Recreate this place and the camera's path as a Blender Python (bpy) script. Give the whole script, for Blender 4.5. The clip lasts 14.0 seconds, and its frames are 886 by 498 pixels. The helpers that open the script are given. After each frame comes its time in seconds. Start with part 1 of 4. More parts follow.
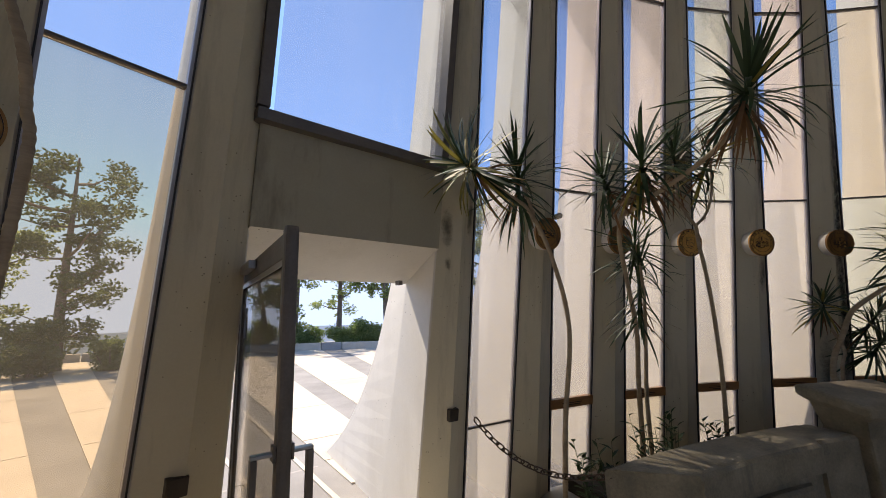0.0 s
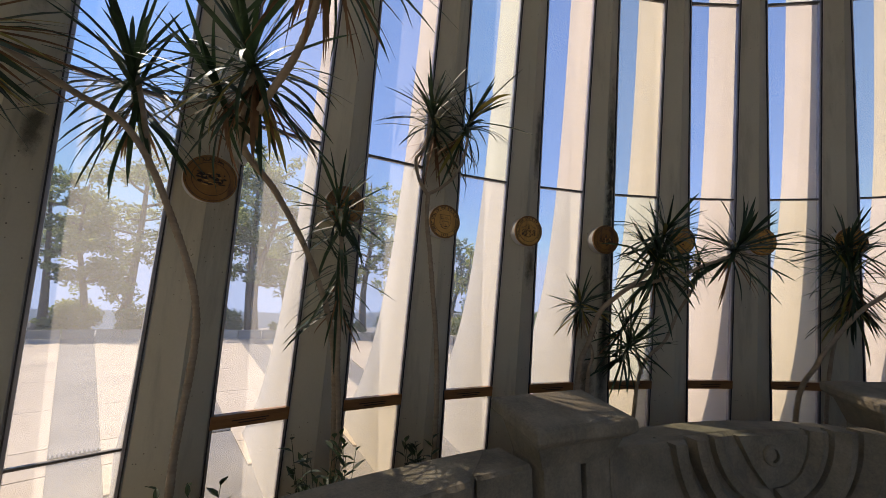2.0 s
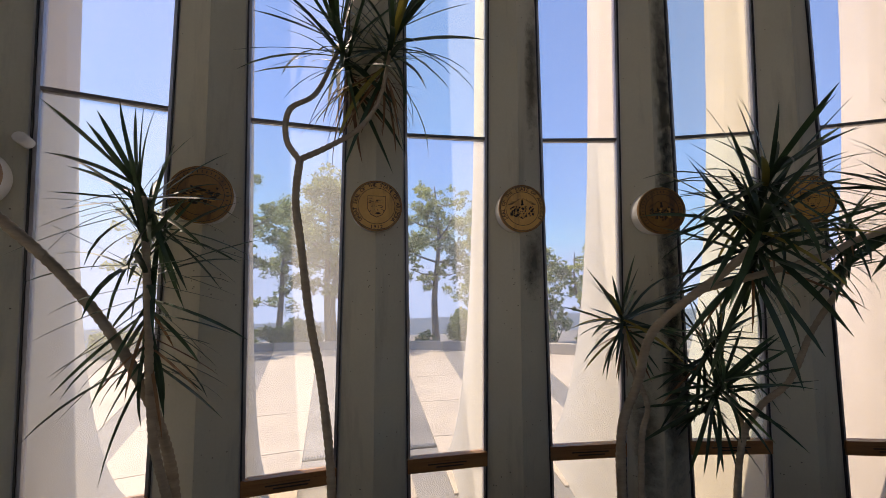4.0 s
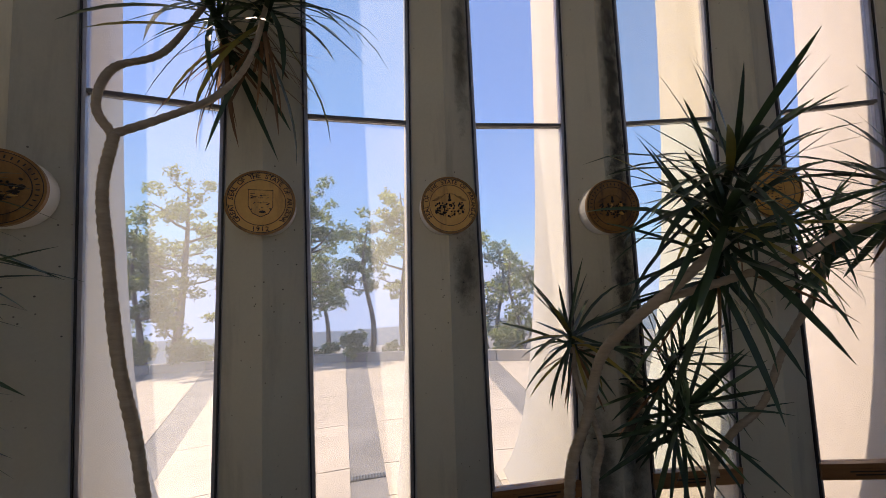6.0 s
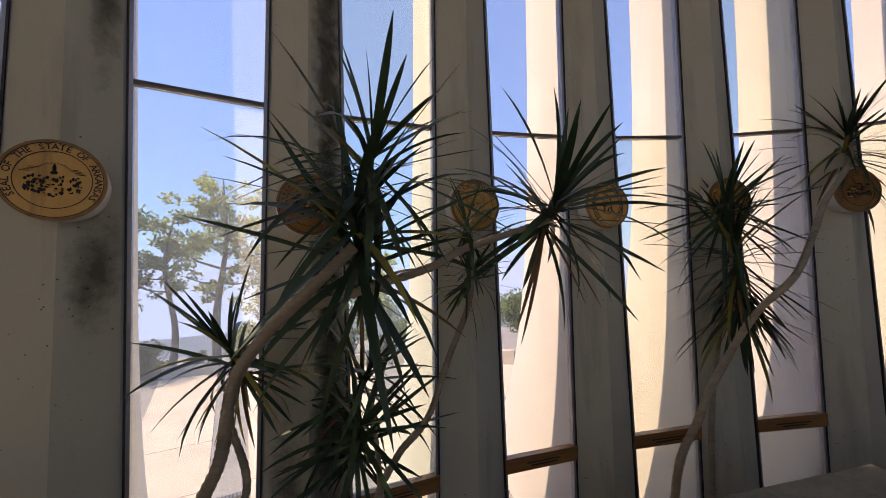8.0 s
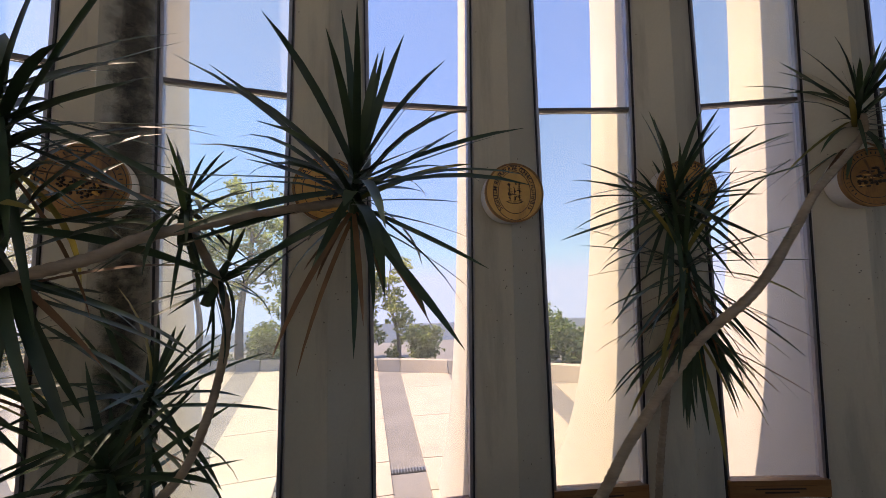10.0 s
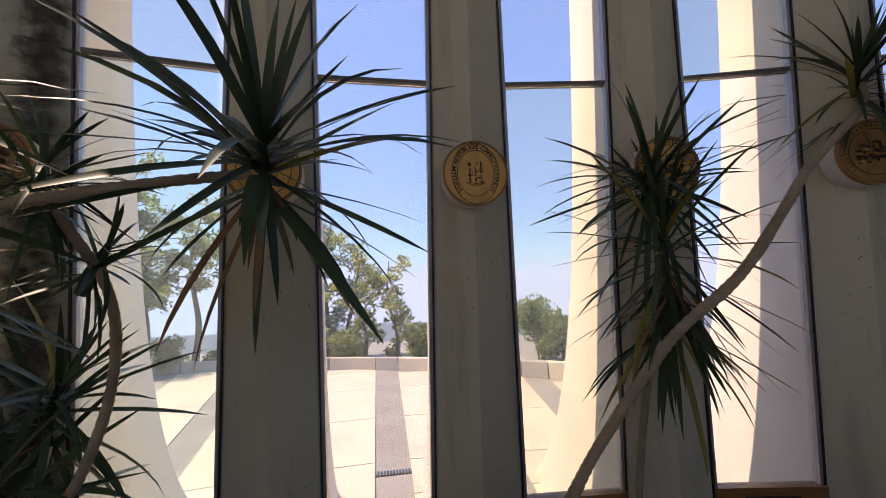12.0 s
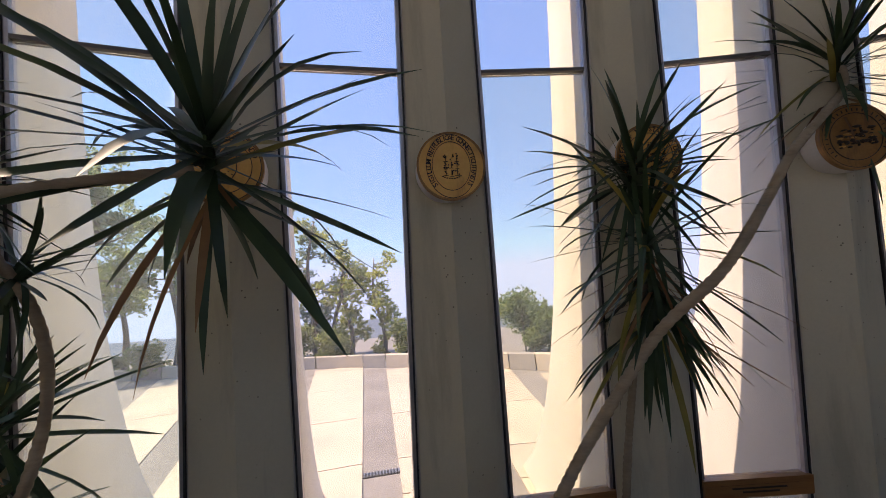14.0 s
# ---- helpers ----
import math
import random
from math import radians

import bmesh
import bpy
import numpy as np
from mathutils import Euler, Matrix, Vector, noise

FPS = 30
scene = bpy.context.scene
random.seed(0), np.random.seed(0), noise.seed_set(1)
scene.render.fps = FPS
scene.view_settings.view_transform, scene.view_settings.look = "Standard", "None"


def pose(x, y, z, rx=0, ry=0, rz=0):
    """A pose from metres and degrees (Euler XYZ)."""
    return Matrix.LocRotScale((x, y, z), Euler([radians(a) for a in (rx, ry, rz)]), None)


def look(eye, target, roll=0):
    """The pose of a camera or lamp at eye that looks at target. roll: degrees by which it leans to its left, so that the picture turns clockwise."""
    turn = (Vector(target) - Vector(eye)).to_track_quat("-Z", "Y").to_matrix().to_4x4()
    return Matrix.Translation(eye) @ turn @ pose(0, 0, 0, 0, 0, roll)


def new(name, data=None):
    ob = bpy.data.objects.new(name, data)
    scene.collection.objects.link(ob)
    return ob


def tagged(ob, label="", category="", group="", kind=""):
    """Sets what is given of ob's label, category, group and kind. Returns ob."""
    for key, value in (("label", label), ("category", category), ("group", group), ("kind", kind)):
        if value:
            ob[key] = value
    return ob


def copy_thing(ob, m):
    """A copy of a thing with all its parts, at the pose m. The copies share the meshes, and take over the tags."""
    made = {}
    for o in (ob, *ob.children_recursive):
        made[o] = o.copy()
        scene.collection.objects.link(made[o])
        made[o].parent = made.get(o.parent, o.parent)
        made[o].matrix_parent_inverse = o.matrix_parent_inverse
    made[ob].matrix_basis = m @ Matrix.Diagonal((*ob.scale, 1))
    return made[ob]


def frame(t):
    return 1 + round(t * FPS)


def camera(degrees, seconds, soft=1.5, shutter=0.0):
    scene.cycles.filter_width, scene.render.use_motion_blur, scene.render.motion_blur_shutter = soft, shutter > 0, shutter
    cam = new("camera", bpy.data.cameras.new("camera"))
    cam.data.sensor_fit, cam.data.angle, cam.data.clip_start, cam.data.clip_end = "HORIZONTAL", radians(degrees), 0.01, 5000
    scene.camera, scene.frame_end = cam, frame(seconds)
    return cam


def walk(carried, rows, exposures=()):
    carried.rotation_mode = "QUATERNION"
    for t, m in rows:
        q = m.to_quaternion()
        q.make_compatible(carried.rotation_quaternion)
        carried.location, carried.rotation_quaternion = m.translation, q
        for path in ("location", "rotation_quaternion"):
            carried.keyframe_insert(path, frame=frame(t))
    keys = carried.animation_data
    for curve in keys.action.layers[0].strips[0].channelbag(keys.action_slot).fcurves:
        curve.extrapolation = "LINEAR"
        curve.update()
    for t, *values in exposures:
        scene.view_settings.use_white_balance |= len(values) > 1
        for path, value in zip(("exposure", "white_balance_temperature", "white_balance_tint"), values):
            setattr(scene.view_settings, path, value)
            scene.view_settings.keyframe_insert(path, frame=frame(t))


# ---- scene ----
EXPOSURES = [(0.0, 1.36, 7300, 14), (1.5, 1.42, 7200, 13), (3.0, 1.66, 7400, 14), (6.0, 1.69, 7400, 16), (9.0, 1.93, 7700, 17), (14.0, 1.96, 7700, 17)]
# The path: seconds, eye, and the turn of the camera (degrees).
ROWS = [
    (0.0, -4.130, 3.676, 1.734, 100.54, 1.93, -5.18),
    (0.2, -3.943, 3.776, 1.739, 99.84, 0.09, -8.59),
    (0.5, -3.632, 3.883, 1.732, 99.78, -0.91, -10.50),
    (1.0, -3.123, 4.109, 1.693, 98.84, -1.56, -17.57),
    (1.5, -2.544, 4.192, 1.656, 99.57, -1.18, -20.70),
    (2.0, -2.115, 4.342, 1.657, 99.44, -0.68, -19.64),
    (2.5, -1.771, 4.600, 1.762, 98.88, -0.50, -19.72),
    (3.0, -1.338, 4.830, 1.773, 99.03, 1.15, -14.21),
    (5.5, -0.543, 5.776, 1.891, 100.78, 1.62, -3.97),
    (6.0, -0.434, 5.731, 1.878, 100.82, 3.65, -10.45),
    (6.5, -0.313, 5.705, 1.870, 100.12, 5.64, -18.02),
    (7.0, -0.110, 5.731, 1.838, 99.75, 5.74, -23.55),
    (7.5, 0.181, 5.797, 1.880, 99.06, 4.68, -30.58),
    (8.0, 0.464, 5.705, 1.870, 99.59, 4.64, -32.80),
    (8.5, 0.750, 5.596, 1.893, 99.75, 3.72, -31.68),
    (9.0, 1.062, 5.617, 1.883, 100.80, 3.20, -29.84),
    (11.5, 1.809, 5.695, 1.819, 100.32, 2.26, -26.96),
    (12.0, 1.821, 5.712, 1.818, 100.57, 2.85, -27.17),
    (12.5, 1.852, 5.712, 1.830, 100.17, 3.14, -27.08),
    (13.0, 1.878, 5.699, 1.808, 99.95, 3.77, -27.78),
    (13.5, 1.878, 5.748, 1.830, 99.54, 4.87, -29.24),
    (14.0, 1.902, 5.767, 1.845, 99.61, 4.69, -28.95),
]
cam = camera(98.86, 14.0, soft=0.8)
walk(cam, [(t, pose(x, y, z, a, b, c)) for t, x, y, z, a, b, c in ROWS], EXPOSURES)

# ---- light: a high summer sun from beyond the entrance, clear sky ----
SUN_FROM = Vector((-0.70, 0.72, 1.60)).normalized()
world = bpy.data.worlds.new("sky")
scene.world = world
world.use_nodes = True
wn = world.node_tree
sky = wn.nodes.new("ShaderNodeTexSky")
sky.sky_type, sky.sun_disc = "NISHITA", False
sky.sun_elevation = math.asin(SUN_FROM.z)
sky.sun_rotation = math.atan2(SUN_FROM.x, SUN_FROM.y)
sky.air_density, sky.dust_density, sky.ozone_density, sky.altitude = 0.75, 0.05, 3.0, 2500
soften = wn.nodes.new("ShaderNodeGamma")
soften.inputs[1].default_value = 0.5
rich = wn.nodes.new("ShaderNodeHueSaturation")
rich.inputs["Hue"].default_value, rich.inputs["Saturation"].default_value = 0.514, 1.62
wn.links.new(sky.outputs[0], soften.inputs[0])
wn.links.new(soften.outputs[0], rich.inputs["Color"])
# the glare along the horizon is held to a pale blue
calm = wn.nodes.new("ShaderNodeMix")
calm.data_type, calm.blend_type = "RGBA", "DARKEN"
calm.inputs[0].default_value, calm.inputs[7].default_value = 1.0, (0.85, 1.15, 1.9, 1)
wn.links.new(rich.outputs[0], calm.inputs[6])
wn.links.new(calm.outputs[2], wn.nodes["Background"].inputs[0])
wn.nodes["Background"].inputs[1].default_value = 0.37
sun_data = bpy.data.lights.new("sun", "SUN")
sun_data.energy, sun_data.angle, sun_data.color = 3.9, radians(0.5), (1.0, 0.93, 0.82)
sun = new("sun", sun_data)
sun.matrix_world = look(SUN_FROM * 60, (0, 0, 0))


# ---- materials ----
def nodes_of(name):
    m = bpy.data.materials.new(name)
    m.use_nodes = True
    t = m.node_tree
    return m, t, t.nodes["Principled BSDF"]


def add(t, kind, **values):
    n = t.nodes.new(kind)
    for key, v in values.items():
        n.inputs[key.replace("_", " ")].default_value = v
    return n


def ramp(t, src, stops):
    r = t.nodes.new("ShaderNodeValToRGB")
    el = r.color_ramp.elements
    while len(el) < len(stops):
        el.new(0.5)
    for e, (p, c) in zip(el, stops):
        e.position, e.color = p, (*c, 1)
    t.links.new(src, r.inputs[0])
    return r.outputs[0]


def mixed(t, fac, a, b, blend="MIX"):
    m = t.nodes.new("ShaderNodeMix")
    m.data_type, m.blend_type = "RGBA", blend
    for sock, v in ((m.inputs[0], fac), (m.inputs[6], a), (m.inputs[7], b)):
        if isinstance(v, (int, float)):
            sock.default_value = v
        elif isinstance(v, tuple):
            sock.default_value = (*v, 1)
        else:
            t.links.new(v, sock)
    return m.outputs[2]


def surface(name, dark, light, rough=0.7, coarse=1.5, fine=40.0, bump=0.15, metal=0.0, stain=None, stain_amount=0.5,
            stretch=(1, 1, 1), random_tone=0.0, spots=None, depth=0.01, spread=1.0):
    """A surface with coarse and fine variation, optional streaks or spots of its own, and fine relief."""
    m, t, b = nodes_of(name)
    co = t.nodes.new("ShaderNodeTexCoord").outputs["Object"]
    mp = t.nodes.new("ShaderNodeMapping")
    mp.inputs["Scale"].default_value = stretch
    t.links.new(co, mp.inputs[0])
    n1 = add(t, "ShaderNodeTexNoise", Scale=coarse, Detail=5.0, Roughness=0.6)
    n2 = add(t, "ShaderNodeTexNoise", Scale=fine, Detail=4.0, Roughness=0.7)
    for n in (n1, n2):
        t.links.new(mp.outputs[0], n.inputs["Vector"])
    both = mixed(t, 0.4, n1.outputs["Fac"], n2.outputs["Fac"])
    col = ramp(t, both, [(0.3, dark), (0.7, light)])
    if stain:
        n3 = add(t, "ShaderNodeTexNoise", Scale=coarse * 0.8, Detail=6.0, Roughness=0.65)
        mp3 = t.nodes.new("ShaderNodeMapping")
        mp3.inputs["Scale"].default_value = (2.2 * spread, 2.2, 0.4)
        mp3.inputs["Location"].default_value = (3.1, 1.7, 0.4)
        info3 = t.nodes.new("ShaderNodeObjectInfo")
        shift = t.nodes.new("ShaderNodeVectorMath")
        shift.operation = "MULTIPLY_ADD"
        shift.inputs[1].default_value, shift.inputs[2].default_value = (37, 0, 23), (3.1, 1.7, 0.4)
        t.links.new(info3.outputs["Random"], shift.inputs[0])
        t.links.new(shift.outputs[0], mp3.inputs["Location"])
        t.links.new(co, mp3.inputs[0])
        t.links.new(mp3.outputs[0], n3.inputs["Vector"])
        f = ramp(t, n3.outputs["Fac"], [(0.53, (0, 0, 0)), (0.66, (stain_amount,) * 3)])
        col = mixed(t, f, col, stain)
    if spots:
        v = add(t, "ShaderNodeTexVoronoi", Scale=22.0)
        t.links.new(co, v.inputs["Vector"])
        pick = ramp(t, v.outputs["Distance"], [(0.07, (1, 1, 1)), (0.11, (0, 0, 0))])
        n4 = add(t, "ShaderNodeTexNoise", Scale=2.5)
        t.links.new(co, n4.inputs["Vector"])
        gate = ramp(t, n4.outputs["Fac"], [(0.5, (0, 0, 0)), (0.62, (1, 1, 1))])
        col = mixed(t, mixed(t, 1.0, pick, gate, "MULTIPLY"), col, spots)
    if random_tone:
        info = t.nodes.new("ShaderNodeObjectInfo")
        tone = ramp(t, info.outputs["Random"], [(0.0, (1 - random_tone,) * 3), (1.0, (1, 1, 1))])
        col = mixed(t, 1.0, col, tone, "MULTIPLY")
    t.links.new(col, b.inputs["Base Color"])
    b.inputs["Metallic"].default_value = metal
    t.links.new(ramp(t, n2.outputs["Fac"], [(0.2, (max(rough - 0.12, 0.03),) * 3), (0.8, (min(rough + 0.12, 1),) * 3)]), b.inputs["Roughness"])
    if bump:
        bp = add(t, "ShaderNodeBump", Strength=bump, Distance=depth)
        t.links.new(both, bp.inputs["Height"])
        t.links.new(bp.outputs[0], b.inputs["Normal"])
    return m


def glass(name, tint, haze, gloss=1.0):
    """A thin tinted pane: clear view, mirror at grazing angles, a film of dust."""
    m, t, b = nodes_of(name)
    t.nodes.remove(b)
    out = t.nodes["Material Output"]
    clear = t.nodes.new("ShaderNodeBsdfTransparent")
    clear.inputs[0].default_value = (*tint, 1)
    dust = t.nodes.new("ShaderNodeBsdfTranslucent")
    dust.inputs[0].default_value = (0.85, 0.82, 0.8, 1)
    shine = t.nodes.new("ShaderNodeBsdfGlossy")
    shine.inputs["Roughness"].default_value = 0.01
    co = t.nodes.new("ShaderNodeTexCoord").outputs["Object"]
    n = add(t, "ShaderNodeTexNoise", Scale=1.3, Detail=5.0, Roughness=0.6)
    mp = t.nodes.new("ShaderNodeMapping")
    mp.inputs["Scale"].default_value = (2.5, 2.5, 0.5)
    t.links.new(co, mp.inputs[0])
    t.links.new(mp.outputs[0], n.inputs["Vector"])
    film = ramp(t, n.outputs["Fac"], [(0.3, (haze * 0.8,) * 3), (0.75, (haze * 1.25,) * 3)])
    m1 = t.nodes.new("ShaderNodeMixShader")
    t.links.new(film, m1.inputs[0])
    t.links.new(clear.outputs[0], m1.inputs[1])
    t.links.new(dust.outputs[0], m1.inputs[2])
    fr = add(t, "ShaderNodeFresnel", IOR=1.3)
    m2 = t.nodes.new("ShaderNodeMixShader")
    sc = t.nodes.new("ShaderNodeMath")
    sc.operation = "MULTIPLY"
    sc.inputs[1].default_value = 0.6 * gloss
    t.links.new(fr.outputs[0], sc.inputs[0])
    t.links.new(sc.outputs[0], m2.inputs[0])
    t.links.new(m1.outputs[0], m2.inputs[1])
    t.links.new(shine.outputs[0], m2.inputs[2])
    t.links.new(m2.outputs[0], out.inputs[0])
    return m


def leafy(name, dark, light, rough=0.45, through_light=0.25, per_island=True):
    m, t, b = nodes_of(name)
    if per_island:
        src = t.nodes.new("ShaderNodeNewGeometry").outputs["Random Per Island"]
    else:
        src = t.nodes.new("ShaderNodeObjectInfo").outputs["Random"]
    co = t.nodes.new("ShaderNodeTexCoord").outputs["Object"]
    n = add(t, "ShaderNodeTexNoise", Scale=6.0, Detail=3.0)
    t.links.new(co, n.inputs["Vector"])
    col = ramp(t, mixed(t, 0.5, src, n.outputs["Fac"]), [(0.2, dark), (0.8, light)])
    t.links.new(col, b.inputs["Base Color"])
    b.inputs["Roughness"].default_value, b.inputs["Specular IOR Level"].default_value = rough, 0.45
    tr = t.nodes.new("ShaderNodeBsdfTranslucent")
    t.links.new(col, tr.inputs[0])
    mx = t.nodes.new("ShaderNodeMixShader")
    mx.inputs[0].default_value = through_light
    t.links.new(b.outputs[0], mx.inputs[1])
    t.links.new(tr.outputs[0], mx.inputs[2])
    t.links.new(mx.outputs[0], t.nodes["Material Output"].inputs[0])
    return m


M_COLUMN = surface("painted_concrete", (0.55, 0.52, 0.455), (0.66, 0.63, 0.56), 0.75, 1.6, 60, 0.15, stain=(0.44, 0.40, 0.34), stain_amount=0.2, spots=(0.16, 0.14, 0.11))
M_INNER = surface("olive_grey_inner_face", (0.50, 0.462, 0.34), (0.58, 0.54, 0.40), 0.6, 1.7, 60, 0.12, stain=(0.15, 0.135, 0.095), stain_amount=0.28, spots=(0.10, 0.085, 0.06), spread=1.9)
M_LINTEL = surface("lintel_dark_tone", (0.32, 0.30, 0.22), (0.40, 0.375, 0.28), 0.65, 1.3, 60, 0.15, stain=(0.10, 0.09, 0.07), stain_amount=0.6)
M_ROUGH = surface("cast_concrete", (0.12, 0.107, 0.074), (0.33, 0.298, 0.215), 0.85, 4.0, 55, 1.0, stain=(0.13, 0.12, 0.10), stain_amount=0.5, depth=0.012)
M_FRAME = surface("dark_bronze_metal", (0.035, 0.03, 0.027), (0.07, 0.06, 0.05), 0.45, 4, 80, 0.05, metal=0.6)
M_BRONZE = surface("worn_bronze_frame", (0.09, 0.08, 0.07), (0.18, 0.16, 0.14), 0.5, 5, 70, 0.1, metal=0.4)
M_ALU = surface("brushed_window_metal", (0.30, 0.28, 0.28), (0.46, 0.44, 0.44), 0.4, 6, 70, 0.05, metal=0.5)
M_SEAL = surface("black_sealant", (0.018, 0.016, 0.015), (0.05, 0.045, 0.04), 0.6, 8, 60, 0.3)
M_WOOD = surface("varnished_oak", (0.20, 0.085, 0.028), (0.38, 0.185, 0.065), 0.42, 3, 30, 0.1, stretch=(1, 1, 9))
M_INK = surface("burnt_lettering", (0.03, 0.015, 0.008), (0.05, 0.025, 0.012), 0.6, 5, 40, 0)
M_BRASS = surface("aged_brass", (0.55, 0.27, 0.05), (0.72, 0.40, 0.095), 0.42, 9, 60, 0.12, metal=0.2, stain=(0.26, 0.12, 0.035), stain_amount=0.5)
# Dimmer brass, with part of the seals' backlit darkness in its colour.
M_BRASS_DIM = surface("dim_brass", (0.18, 0.085, 0.02), (0.38, 0.185, 0.045), 0.42, 9, 60, 0.2, metal=0.35, stain=(0.08, 0.04, 0.02), stain_amount=0.7)
M_BRASS_DARK = surface("tarnished_relief", (0.018, 0.010, 0.006), (0.055, 0.030, 0.014), 0.55, 12, 60, 0.2, metal=0.2)
M_PLASTER = surface("white_mount", (0.62, 0.60, 0.56), (0.72, 0.70, 0.66), 0.7, 6, 60, 0.05)
M_CEIL = surface("ceiling_plaster", (0.5, 0.48, 0.44), (0.58, 0.56, 0.52), 0.85, 1.0, 40, 0.05)
M_FLOOR = surface("terrazzo_floor", (0.30, 0.27, 0.225), (0.44, 0.40, 0.34), 0.45, 1.2, 120, 0.03)
M_PANEL = surface("sunbleached_concrete_slab", (0.43, 0.365, 0.285), (0.54, 0.47, 0.375), 0.85, 0.5, 90, 0.1, random_tone=0.12, stain=(0.33, 0.285, 0.235), stain_amount=0.4)
M_PEBBLE = surface("pebble_paving", (0.13, 0.123, 0.115), (0.29, 0.275, 0.255), 0.85, 0.7, 110, 0.6, random_tone=0.1)
M_GROUND = surface("dry_hillside", (0.20, 0.17, 0.10), (0.34, 0.30, 0.20), 0.95, 0.05, 3.0, 0.2)
M_PARAPET = surface("parapet_stone", (0.42, 0.36, 0.28), (0.54, 0.48, 0.39), 0.85, 1.2, 60, 0.3, random_tone=0.2)
M_GREY_STONE = surface("grey_parapet_stone", (0.24, 0.22, 0.20), (0.36, 0.34, 0.31), 0.85, 1.2, 60, 0.3)
M_GRATE = surface("iron_grate", (0.03, 0.03, 0.03), (0.07, 0.065, 0.06), 0.6, 6, 50, 0.2, metal=0.5)
M_SOIL = surface("dry_soil", (0.03, 0.024, 0.017), (0.07, 0.055, 0.04), 0.95, 5, 60, 0.8, depth=0.02)
M_CANE = surface("ringed_cane_bark", (0.22, 0.165, 0.105), (0.42, 0.34, 0.235), 0.8, 6, 25, 0.6, stretch=(1, 1, 4))
M_BARK = surface("pine_bark", (0.10, 0.08, 0.06), (0.22, 0.18, 0.14), 0.9, 3, 20, 0.6, depth=0.03)
M_STEEL = surface("worn_steel", (0.28, 0.28, 0.27), (0.42, 0.42, 0.41), 0.35, 5, 60, 0.05, metal=0.9)
M_CHAIN = surface("rusty_chain", (0.05, 0.035, 0.025), (0.12, 0.08, 0.05), 0.6, 20, 90, 0.3, metal=0.6)
M_LEAF = leafy("dragon_tree_leaf", (0.014, 0.034, 0.015), (0.05, 0.088, 0.036), 0.42, 0.2, False)
M_LEAF_PALE = leafy("yellowing_leaf", (0.16, 0.15, 0.03), (0.34, 0.27, 0.06), 0.5, 0.3, False)
M_LEAF_DRY = leafy("withered_leaf", (0.12, 0.06, 0.025), (0.26, 0.14, 0.06), 0.7, 0.15, False)
M_SPROUT = leafy("shrub_leaf", (0.015, 0.035, 0.012), (0.05, 0.09, 0.03), 0.5, 0.2)
M_PINE = leafy("pine_needles", (0.20, 0.245, 0.09), (0.36, 0.41, 0.165), 0.6, 0.7)
M_PINE_YELLOW = leafy("young_pine_needles", (0.26, 0.295, 0.08), (0.42, 0.45, 0.15), 0.6, 0.7)
# Darker copy of the pine needles, with shade put into its colour.
M_PINE_SHADED = leafy("shaded_pine_needles", (0.07, 0.10, 0.035), (0.17, 0.21, 0.08), 0.6, 0.5)
M_CYPRESS = leafy("dark_conifer_needles", (0.20, 0.255, 0.17), (0.34, 0.40, 0.26), 0.6, 0.7)
M_BUSH = leafy("bush_leaves", (0.16, 0.23, 0.08), (0.30, 0.37, 0.15), 0.55, 0.7)
GLASS = {
    "clear": glass("clear_glass", (0.74, 0.76, 0.77), 0.03),
    "rose": glass("rose_tinted_glass", (0.77, 0.735, 0.73), 0.06),
    "straw": glass("straw_tinted_glass", (0.765, 0.73, 0.67), 0.085),
    "amber": glass("amber_tinted_glass", (0.78, 0.71, 0.60), 0.022),
    "hazy": glass("dusty_glass", (0.75, 0.74, 0.735), 0.12),
    "green": glass("green_tinted_glass", (0.745, 0.757, 0.725), 0.095),
}


# ---- helpers for meshes ----
def part(name, bm, material, parent=None, label="", smooth=False):
    me = bpy.data.meshes.new(name)
    bmesh.ops.recalc_face_normals(bm, faces=bm.faces)
    bm.to_mesh(me)
    bm.free()
    me.materials.append(material)
    if smooth:
        for p in me.polygons:
            p.use_smooth = True
    ob = new(name, me)
    ob.parent = parent
    if label:
        ob["label"] = label
    return ob


def thing(name, label, category, group="", kind="", at=None):
    ob = new(name)
    ob.empty_display_size = 0.1
    if at is not None:
        ob.matrix_basis = at
    return tagged(ob, label, category, group, kind)


def loft(bm, rings, closed=True, caps=True):
    """Quads between rings of equal length; caps close both ends."""
    vs = [[bm.verts.new(p) for p in r] for r in rings]
    n = len(vs[0])
    for a, b in zip(vs, vs[1:]):
        for i in range(n if closed else n - 1):
            j = (i + 1) % n
            bm.faces.new((a[i], a[j], b[j], b[i]))
    if caps and closed:
        bm.faces.new(vs[0][::-1])
        bm.faces.new(vs[-1])
    return bm


def box(bm, x0, x1, y0, y1, z0, z1, bevel=0.0):
    lo = [(x0, y0, z0), (x1, y0, z0), (x1, y1, z0), (x0, y1, z0)]
    hi = [(x, y, z1) for x, y, _ in lo]
    b2 = bmesh.new()
    loft(b2, [lo, hi])
    if bevel:
        bmesh.ops.bevel(b2, geom=b2.edges[:], offset=bevel, segments=2, affect="EDGES", profile=0.6)
    tmp = bpy.data.meshes.new("tmp")
    b2.to_mesh(tmp)
    b2.free()
    bm.from_mesh(tmp)
    bpy.data.meshes.remove(tmp)
    return bm


def boxed(*args, bevel=0.0):
    return box(bmesh.new(), *args, bevel=bevel)


